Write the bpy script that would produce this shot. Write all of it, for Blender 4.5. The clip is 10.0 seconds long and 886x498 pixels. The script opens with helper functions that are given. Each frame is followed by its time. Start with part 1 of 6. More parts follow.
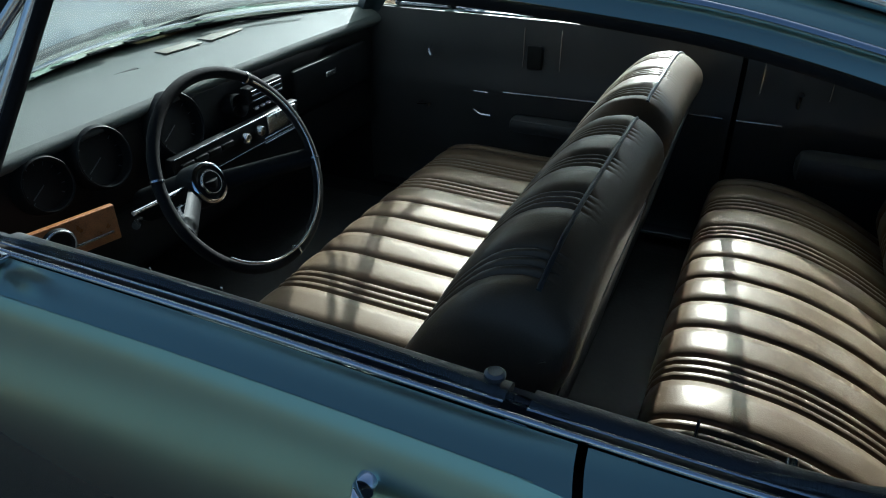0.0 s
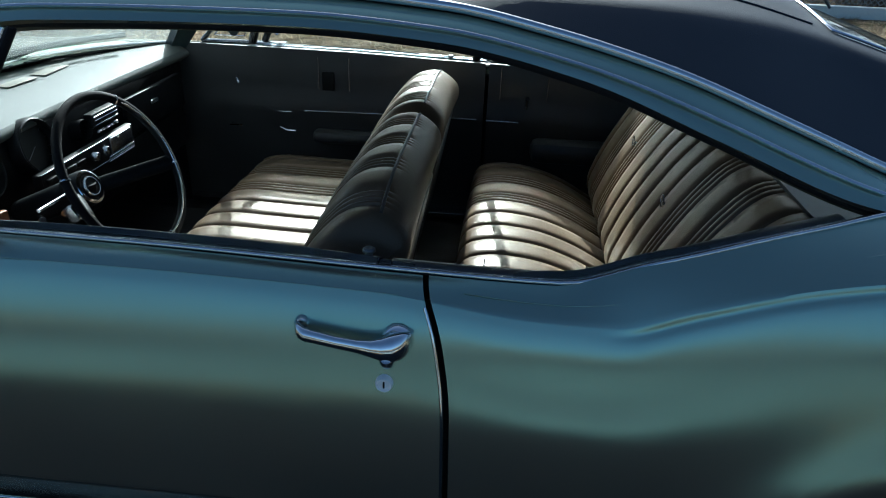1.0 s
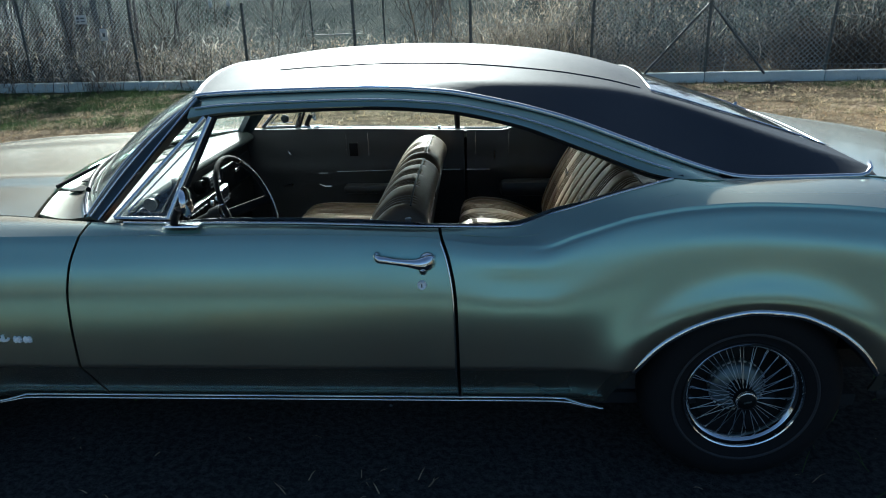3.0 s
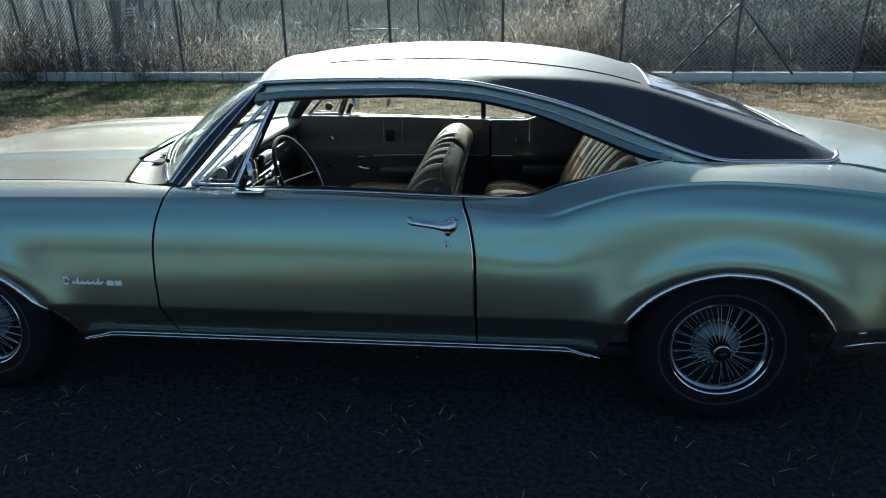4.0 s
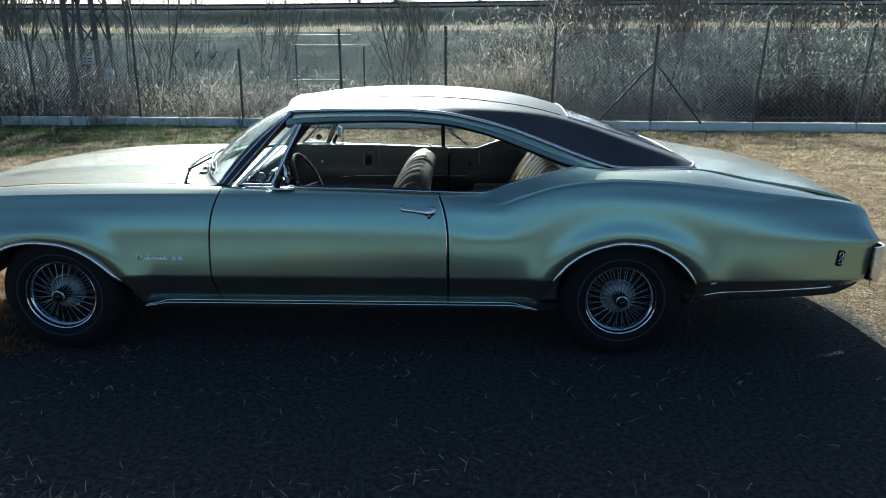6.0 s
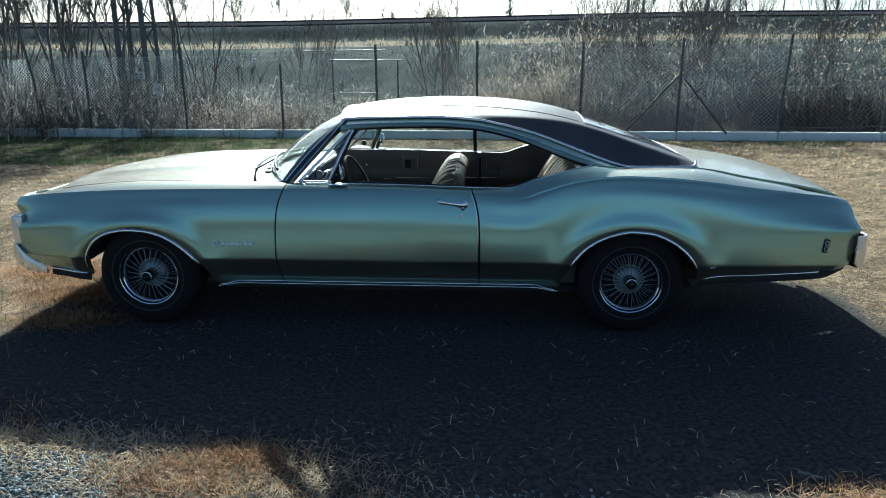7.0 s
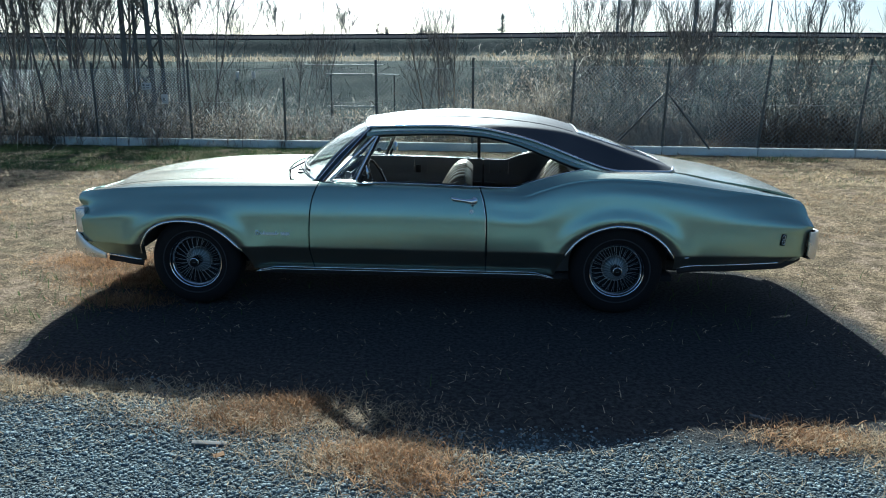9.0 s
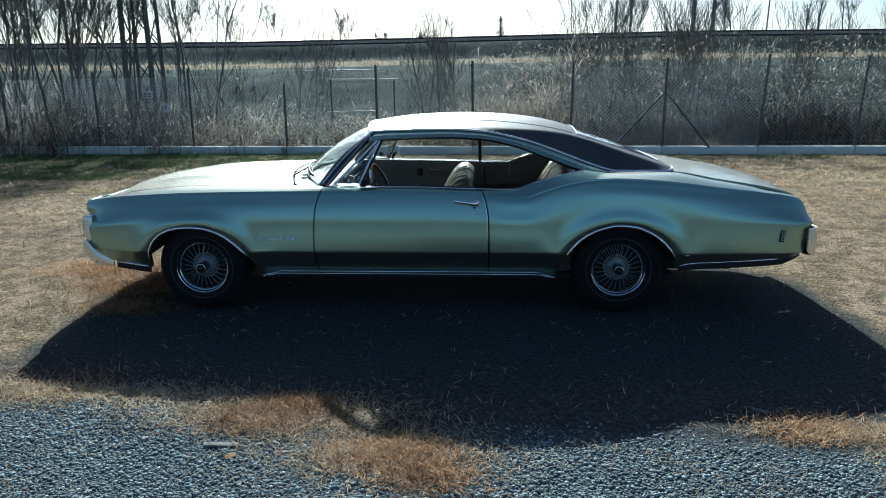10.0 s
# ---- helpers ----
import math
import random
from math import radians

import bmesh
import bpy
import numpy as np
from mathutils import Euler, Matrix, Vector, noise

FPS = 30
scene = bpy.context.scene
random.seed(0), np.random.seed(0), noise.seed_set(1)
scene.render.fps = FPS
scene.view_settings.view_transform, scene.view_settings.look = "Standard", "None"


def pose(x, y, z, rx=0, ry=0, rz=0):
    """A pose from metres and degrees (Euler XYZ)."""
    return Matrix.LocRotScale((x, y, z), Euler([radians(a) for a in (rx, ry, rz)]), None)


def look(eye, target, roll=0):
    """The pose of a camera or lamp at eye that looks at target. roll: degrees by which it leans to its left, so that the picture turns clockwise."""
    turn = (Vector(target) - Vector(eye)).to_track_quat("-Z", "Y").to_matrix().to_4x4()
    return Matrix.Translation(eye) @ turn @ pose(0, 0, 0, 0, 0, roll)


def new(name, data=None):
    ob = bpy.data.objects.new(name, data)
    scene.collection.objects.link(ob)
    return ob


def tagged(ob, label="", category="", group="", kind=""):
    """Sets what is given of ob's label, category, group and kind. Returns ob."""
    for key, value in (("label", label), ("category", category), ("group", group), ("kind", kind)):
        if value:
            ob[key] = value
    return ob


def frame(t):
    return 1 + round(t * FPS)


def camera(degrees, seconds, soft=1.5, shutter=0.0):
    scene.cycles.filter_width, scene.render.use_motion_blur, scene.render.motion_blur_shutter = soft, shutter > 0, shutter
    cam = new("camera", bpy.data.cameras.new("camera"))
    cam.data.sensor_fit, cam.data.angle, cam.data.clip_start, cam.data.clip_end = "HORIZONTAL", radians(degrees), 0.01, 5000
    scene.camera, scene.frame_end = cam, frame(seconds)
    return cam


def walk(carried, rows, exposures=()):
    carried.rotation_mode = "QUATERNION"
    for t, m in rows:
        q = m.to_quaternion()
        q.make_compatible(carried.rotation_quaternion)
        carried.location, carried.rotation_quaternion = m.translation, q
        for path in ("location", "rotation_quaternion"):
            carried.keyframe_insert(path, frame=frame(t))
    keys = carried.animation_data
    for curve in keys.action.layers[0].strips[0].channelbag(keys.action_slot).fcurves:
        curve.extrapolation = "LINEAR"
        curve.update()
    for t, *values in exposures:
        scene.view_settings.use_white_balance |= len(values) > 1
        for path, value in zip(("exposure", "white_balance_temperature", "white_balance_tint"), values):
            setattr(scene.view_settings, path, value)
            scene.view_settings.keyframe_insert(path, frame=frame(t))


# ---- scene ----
cam = camera(64.7, 10.0, soft=1.0, shutter=0.0)
PATH = [
    (0, (0.632, -1.376, 1.419), (-0.088, 0.203, 0.425), -0.3),
    (0.1, (0.646, -1.410, 1.440), (-0.031, 0.191, 0.449), 0.0),
    (0.2, (0.655, -1.439, 1.446), (-0.003, 0.182, 0.477), 0.3),
    (0.3, (0.665, -1.478, 1.451), (0.076, 0.173, 0.487), 0.5),
    (0.4, (0.675, -1.534, 1.449), (0.190, 0.152, 0.489), 1.1),
    (0.5, (0.671, -1.583, 1.448), (0.259, 0.132, 0.505), 1.7),
    (1, (0.66, -1.915, 1.503), (0.521, -0.135, 0.602), 2.2),
    (1.5, (0.73, -2.205, 1.556), (0.621, -0.377, 0.753), 0.6),
    (2, (0.759, -2.512, 1.604), (0.608, -0.678, 0.823), 0.4),
    (2.2, (0.757, -2.601, 1.624), (0.606, -0.75, 0.882), -0.8),
    (3.3, (0.689, -3.167, 1.641), (0.568, -1.292, 0.955), -1.6),
    (3.5, (0.718, -3.248, 1.644), (0.57, -1.39, 0.92), -1.2),
    (4, (0.751, -3.456, 1.679), (0.549, -1.592, 0.983), -0.9),
    (4.5, (0.664, -3.733, 1.675), (0.565, -1.842, 1.031), -0.6),
    (5, (0.61, -4.021, 1.692), (0.565, -2.121, 1.067), 0.3),
    (6.3, (0.64, -4.789, 1.701), (0.614, -2.868, 1.145), 0.1),
    (6.5, (0.627, -4.933, 1.693), (0.576, -3.025, 1.096), -0.8),
    (7, (0.638, -5.197, 1.719), (0.52, -3.272, 1.19), -0.2),
    (7.5, (0.73, -5.429, 1.718), (0.615, -3.502, 1.196), 1.2),
    (8, (0.712, -5.613, 1.728), (0.555, -3.686, 1.214), 1.0),
    (8.5, (0.593, -5.779, 1.729), (0.461, -3.843, 1.242), -0.4),
    (9, (0.518, -5.901, 1.735), (0.43, -3.964, 1.245), 0.6),
    (9.5, (0.499, -5.954, 1.735), (0.418, -4.018, 1.239), 0.3),
    (10, (0.512, -5.965, 1.741), (0.418, -4.026, 1.26), -0.4),
]
walk(cam, [(t, look(eye, target, roll)) for t, eye, target, roll in PATH],
     [(t, stops, kelvin, -3) for t, stops, kelvin in ((0.0, 1.08, 5020), (1.0, 1.14, 4960), (2.2, 1.18, 5180), (4.0, 1.40, 5230), (5.5, 1.40, 5200), (8.0, 1.30, 5000), (10.0, 1.14, 4960))])

# ---- world, sun ----
SUN_FROM = Vector((-0.27, 1.72, 1.0)).normalized()
world = bpy.data.worlds.new("sky")
scene.world = world
world.use_nodes = True
wn = world.node_tree
sky = wn.nodes.new("ShaderNodeTexSky")
sky.sky_type = "NISHITA"
sky.sun_disc = False
sky.sun_elevation = math.asin(SUN_FROM.z)
sky.sun_rotation = math.atan2(SUN_FROM.x, SUN_FROM.y)
sky.air_density, sky.dust_density, sky.ozone_density = 0.72, 1.9, 0.05
wn.nodes["Background"].inputs["Strength"].default_value = 0.05
wn.links.new(sky.outputs[0], wn.nodes["Background"].inputs["Color"])
sun = new("sun", bpy.data.lights.new("sun", "SUN"))
sun.data.energy, sun.data.angle, sun.data.color = 5.0, radians(0.55), (1.0, 0.89, 0.74)
sun.matrix_world = look(SUN_FROM * 50, (0, 0, 0))


# ---- materials ----
def material(name, colour, rough=0.5, metal=0.0, vary=0.15, scale=8.0, fine=120.0, bump=0.0, coat=0.0,
             spec=0.5, second=None, mix=0.5, rough_vary=0.1, stretch=(1, 1, 1), coat_rough=0.05, per_object=0.0,
             per_island=0.0, through_light=0.0):
    """Two scales of noise in colour, roughness and relief over a principled surface."""
    m = bpy.data.materials.new(name)
    m.use_nodes = True
    nt = m.node_tree
    bsdf = nt.nodes["Principled BSDF"]
    co = nt.nodes.new("ShaderNodeTexCoord")
    mp = nt.nodes.new("ShaderNodeMapping")
    mp.inputs["Scale"].default_value = stretch
    nt.links.new(co.outputs["Object"], mp.inputs["Vector"])

    def noisy(s, detail):
        n = nt.nodes.new("ShaderNodeTexNoise")
        n.inputs["Scale"].default_value, n.inputs["Detail"].default_value = s, detail
        nt.links.new(mp.outputs[0], n.inputs["Vector"])
        return n

    big, small = noisy(scale, 4), noisy(fine, 3)
    add = nt.nodes.new("ShaderNodeMath")
    add.operation = "ADD"
    nt.links.new(big.outputs[0], add.inputs[0])
    nt.links.new(small.outputs[0], add.inputs[1])
    ramp = nt.nodes.new("ShaderNodeMapRange")
    ramp.inputs["From Min"].default_value, ramp.inputs["From Max"].default_value = 0.7, 1.3
    nt.links.new(add.outputs[0], ramp.inputs["Value"])
    mixer = nt.nodes.new("ShaderNodeMix")
    mixer.data_type = "RGBA"
    low = tuple(c * (1 - vary) for c in colour)
    high = second if second else tuple(min(1.0, c * (1 + vary)) for c in colour)
    mixer.inputs[6].default_value, mixer.inputs[7].default_value = (*low, 1), (*high, 1)
    nt.links.new(ramp.outputs[0], mixer.inputs[0])
    out = mixer.outputs[2]
    if per_object or per_island:
        if per_object:
            rnd = nt.nodes.new("ShaderNodeObjectInfo").outputs["Random"]
        else:
            rnd = nt.nodes.new("ShaderNodeNewGeometry").outputs["Random Per Island"]
        amount = per_object or per_island
        rr = nt.nodes.new("ShaderNodeMapRange")
        rr.inputs["To Min"].default_value, rr.inputs["To Max"].default_value = 1 - amount, 1 + amount
        nt.links.new(rnd, rr.inputs["Value"])
        hsv = nt.nodes.new("ShaderNodeHueSaturation")
        nt.links.new(rr.outputs[0], hsv.inputs["Value"])
        nt.links.new(out, hsv.inputs["Color"])
        out = hsv.outputs[0]
    nt.links.new(out, bsdf.inputs["Base Color"])
    rv = nt.nodes.new("ShaderNodeMapRange")
    rv.inputs["From Min"].default_value, rv.inputs["From Max"].default_value = 0.3, 0.7
    rv.inputs["To Min"].default_value = max(0.02, rough * (1 - rough_vary))
    rv.inputs["To Max"].default_value = min(1.0, rough * (1 + rough_vary))
    nt.links.new(big.outputs[0], rv.inputs["Value"])
    nt.links.new(rv.outputs[0], bsdf.inputs["Roughness"])
    bsdf.inputs["Metallic"].default_value = metal
    bsdf.inputs["Specular IOR Level"].default_value = spec
    bsdf.inputs["Coat Weight"].default_value = coat
    bsdf.inputs["Coat Roughness"].default_value = coat_rough
    if bump:
        b = nt.nodes.new("ShaderNodeBump")
        b.inputs["Strength"].default_value, b.inputs["Distance"].default_value = bump, 0.004
        nt.links.new(add.outputs[0], b.inputs["Height"])
        nt.links.new(b.outputs[0], bsdf.inputs["Normal"])
    if through_light:
        thin = nt.nodes.new("ShaderNodeBsdfTranslucent")
        nt.links.new(out, thin.inputs["Color"])
        both = nt.nodes.new("ShaderNodeMixShader")
        both.inputs[0].default_value = through_light
        nt.links.new(bsdf.outputs[0], both.inputs[1])
        nt.links.new(thin.outputs[0], both.inputs[2])
        nt.links.new(both.outputs[0], nt.nodes["Material Output"].inputs["Surface"])
    return m


def glass(name, tint, rough=0.0):
    m = bpy.data.materials.new(name)
    m.use_nodes = True
    b = m.node_tree.nodes["Principled BSDF"]
    b.inputs["Base Color"].default_value = (*tint, 1)
    b.inputs["Transmission Weight"].default_value = 1.0
    b.inputs["Roughness"].default_value = rough
    b.inputs["IOR"].default_value = 1.45
    return m


def car_paint():
    """Metallic lacquer: tinted flakes that lie flat, a share of flakes that lie askew and scatter wide, and a clear coat."""
    m = bpy.data.materials.new("paint_blue_green_metallic")
    m.use_nodes = True
    nt = m.node_tree
    flat = nt.nodes["Principled BSDF"]
    askew = nt.nodes.new("ShaderNodeBsdfPrincipled")
    co = nt.nodes.new("ShaderNodeTexCoord")
    wear = nt.nodes.new("ShaderNodeTexNoise")
    wear.inputs["Scale"].default_value, wear.inputs["Detail"].default_value = 2.5, 5
    nt.links.new(co.outputs["Object"], wear.inputs["Vector"])
    for b, colour, low, high in ((flat, (0.236, 0.392, 0.338), 0.20, 0.26), (askew, (0.60, 0.51, 0.42), 0.58, 0.66)):
        b.inputs["Base Color"].default_value = (*colour, 1)
        b.inputs["Metallic"].default_value = 1.0
        r = nt.nodes.new("ShaderNodeMapRange")
        r.inputs["From Min"].default_value, r.inputs["From Max"].default_value = 0.3, 0.7
        r.inputs["To Min"].default_value, r.inputs["To Max"].default_value = low, high
        nt.links.new(wear.outputs[0], r.inputs["Value"])
        nt.links.new(r.outputs[0], b.inputs["Roughness"])
    flat.inputs["Coat Weight"].default_value, flat.inputs["Coat Roughness"].default_value = 0.35, 0.06
    both = nt.nodes.new("ShaderNodeMixShader")
    both.inputs[0].default_value = 0.22
    nt.links.new(flat.outputs[0], both.inputs[1])
    nt.links.new(askew.outputs[0], both.inputs[2])
    nt.links.new(both.outputs[0], nt.nodes["Material Output"].inputs["Surface"])
    return m


def dusty_glass(name, tint, film):
    """Clear glass under a thin film of dust that scatters the light passing through."""
    m = glass(name, tint)
    nt = m.node_tree
    nt.nodes["Principled BSDF"].inputs["IOR"].default_value = 1.8
    dust = nt.nodes.new("ShaderNodeBsdfTranslucent")
    dust.inputs["Color"].default_value = (0.80, 0.86, 0.84, 1)
    both = nt.nodes.new("ShaderNodeMixShader")
    both.inputs[0].default_value = film
    nt.links.new(nt.nodes["Principled BSDF"].outputs[0], both.inputs[1])
    nt.links.new(dust.outputs[0], both.inputs[2])
    nt.links.new(both.outputs[0], nt.nodes["Material Output"].inputs["Surface"])
    return m


PAINT = car_paint()
DUSTY_GLASS = dusty_glass("dusty_glass", (0.80, 0.86, 0.84), 0.07)
PILLAR = material("pillar_dark_blue", (0.020, 0.030, 0.036), 0.3, 0.3, 0.1, 6.0, 90.0, coat=0.4)
VINYL = material("roof_vinyl_dark", (0.014, 0.018, 0.027), 0.60, 0.0, 0.15, 5.0, 500.0, 0.12, spec=0.5)
CHROME = material("chrome", (0.75, 0.76, 0.78), 0.09, 1.0, 0.04, 6.0, 60.0, rough_vary=0.4)
DULL_CHROME = material("brushed_trim", (0.62, 0.63, 0.65), 0.25, 1.0, 0.06, 6.0, 80.0)
RUBBER = material("rubber", (0.009, 0.009, 0.010), 0.8, 0.0, 0.2, 10.0, 200.0, 0.1, spec=0.2)
RIB = material("worn_rubber", (0.035, 0.035, 0.037), 0.7, 0.0, 0.2, 10.0, 200.0, spec=0.3)
UNDER = material("underbody_black", (0.012, 0.012, 0.013), 0.8, 0.0, 0.3, 6.0, 90.0, 0.2)
SEAT = material("seat_vinyl_black", (0.088, 0.063, 0.040), 0.36, 0.0, 0.1, 7.0, 350.0, 0.1, spec=0.42)
SEAT.node_tree.nodes["Principled BSDF"].inputs["Specular Tint"].default_value = (1.0, 0.83, 0.63, 1.0)
TRIMVINYL = material("trim_vinyl_black", (0.03, 0.032, 0.034), 0.45, 0.0, 0.15, 7.0, 400.0, 0.15)
DASHTOP = material("dash_pad", (0.075, 0.086, 0.083), 0.6, 0.0, 0.12, 6.0, 420.0, 0.2, spec=0.2)
BLACK = material("black_plastic", (0.006, 0.007, 0.008), 0.5, 0.0, 0.1, 9.0, 200.0, spec=0.14)
WOOD = material("wood_veneer", (0.22, 0.09, 0.03), 0.3, 0.0, 0.35, 3.0, 30.0, 0.05, coat=0.4, stretch=(2, 12, 12))
CARPET = material("carpet_black", (0.015, 0.016, 0.018), 0.95, 0.0, 0.3, 20.0, 600.0, 0.6)
GLASS = glass("window_glass", (0.76, 0.82, 0.80))
IVORY = material("lamp_lens", (0.7, 0.66, 0.58), 0.15, 0.0, 0.05, 4.0, 60.0, coat=0.5)
RED = material("red_lens", (0.25, 0.01, 0.01), 0.12, 0.0, 0.1, 8.0, 60.0, coat=0.5)
BUMPER = material("bumper_bright", (0.72, 0.70, 0.66), 0.28, 0.85, 0.06, 5.0, 60.0)
GREY = material("grey_metal", (0.10, 0.11, 0.12), 0.4, 0.7, 0.2, 8.0, 90.0)
DISC = material("brake_disc_grey", (0.13, 0.16, 0.165), 0.4, 0.8, 0.15, 10.0, 90.0)
SPOKE = material("spoke_chrome", (0.48, 0.50, 0.50), 0.28, 1.0, 0.05, 10.0, 90.0)
BADGE = material("badge_metal", (0.90, 0.90, 0.89), 0.35, 0.0, 0.03, 10.0, 90.0)
# far masts: the haze before them is mixed into this lighter grey
POLE = material("pole_hazed", (0.26, 0.29, 0.30), 0.7, 0.0, 0.1, 2.0, 20.0)
SEED = material("dry_leaves", (0.34, 0.27, 0.18), 0.7, 0.0, 0.3, 0.5, 5.0, second=(0.66, 0.56, 0.43), per_island=0.4, spec=0.3, through_light=0.5)
CONCRETE = material("concrete", (0.64, 0.67, 0.62), 0.9, 0.0, 0.22, 1.5, 60.0, 0.5)
STEEL = material("fence_steel", (0.09, 0.10, 0.10), 0.5, 0.6, 0.25, 3.0, 80.0, 0.1)
WIRE = material("fence_wire", (0.36, 0.38, 0.38), 0.5, 0.3, 0.2, 2.0, 40.0, spec=0.2)
STRAW = material("dry_grass", (0.36, 0.28, 0.17), 0.75, 0.0, 0.35, 0.5, 6.0, second=(0.80, 0.64, 0.42), per_island=0.5, spec=0.25, through_light=0.45)
GREENGRASS = material("green_grass", (0.075, 0.115, 0.04), 0.8, 0.0, 0.3, 0.7, 9.0, per_island=0.4, through_light=0.45)
STONE = material("gravel_stone", (0.185, 0.218, 0.222), 0.9, 0.0, 0.3, 4.0, 90.0, 0.4, per_island=0.6, spec=0.08)
TWIG = material("dry_twigs", (0.14, 0.11, 0.08), 0.85, 0.0, 0.3, 0.6, 8.0, second=(0.32, 0.255, 0.19), per_island=0.7)
BARK = material("bark_dark", (0.15, 0.145, 0.135), 0.9, 0.0, 0.35, 2.0, 30.0, 0.6)
BANKGRASS = material("bank_grass", (0.035, 0.055, 0.052), 0.9, 0.0, 0.35, 0.15, 1.5, second=(0.085, 0.115, 0.10), per_island=0.4, spec=0.2, through_light=0.2)
BALLAST = material("track_ballast", (0.05, 0.05, 0.055), 0.95, 0.0, 0.3, 0.5, 12.0, 0.6, spec=0.0)
LEAF = material("evergreen", (0.16, 0.19, 0.165), 0.7, 0.0, 0.3, 2.0, 20.0, per_island=0.4, through_light=0.45)
ORANGESTRAW = material("rust_grass", (0.30, 0.165, 0.08), 0.8, 0.0, 0.3, 0.7, 9.0, second=(0.56, 0.35, 0.185), per_island=0.45, spec=0.2, through_light=0.45)
TWIGLIGHT = material("pale_twigs", (0.23, 0.195, 0.145), 0.8, 0.0, 0.3, 0.6, 8.0, second=(0.48, 0.42, 0.33), per_island=0.7, spec=0.3, through_light=0.35)
TWIGBLUE = material("blue_grey_twigs", (0.06, 0.078, 0.078), 0.85, 0.0, 0.3, 0.6, 8.0, second=(0.13, 0.155, 0.15), per_island=0.6, spec=0.2)
TANGLE = material("tangle_twigs", (0.20, 0.20, 0.18), 0.8, 0.0, 0.3, 0.6, 8.0, second=(0.58, 0.55, 0.47), per_island=0.8, spec=0.3, through_light=0.3)
TWIGDARK = material("dark_twigs", (0.055, 0.045, 0.036), 0.85, 0.0, 0.3, 0.6, 8.0, second=(0.11, 0.085, 0.06), per_island=0.5, spec=0.2)
BARKTWIG = material("branch_tips", (0.12, 0.115, 0.105), 0.85, 0.0, 0.3, 0.6, 8.0, second=(0.26, 0.24, 0.21), per_island=0.7)
TWIGGREY = material("grey_twigs", (0.085, 0.095, 0.09), 0.85, 0.0, 0.3, 0.6, 8.0, second=(0.21, 0.215, 0.195), per_island=0.5, spec=0.3)
SIGN = material("sign_pale", (0.55, 0.55, 0.52), 0.6, 0.0, 0.1, 3.0, 40.0)
OLDPAPER = material("faded_paper", (0.14, 0.14, 0.12), 0.8, 0.0, 0.05, 8.0, 90.0)
PAPER = material("paper_white", (0.7, 0.7, 0.68), 0.7, 0.0, 0.05, 8.0, 90.0)


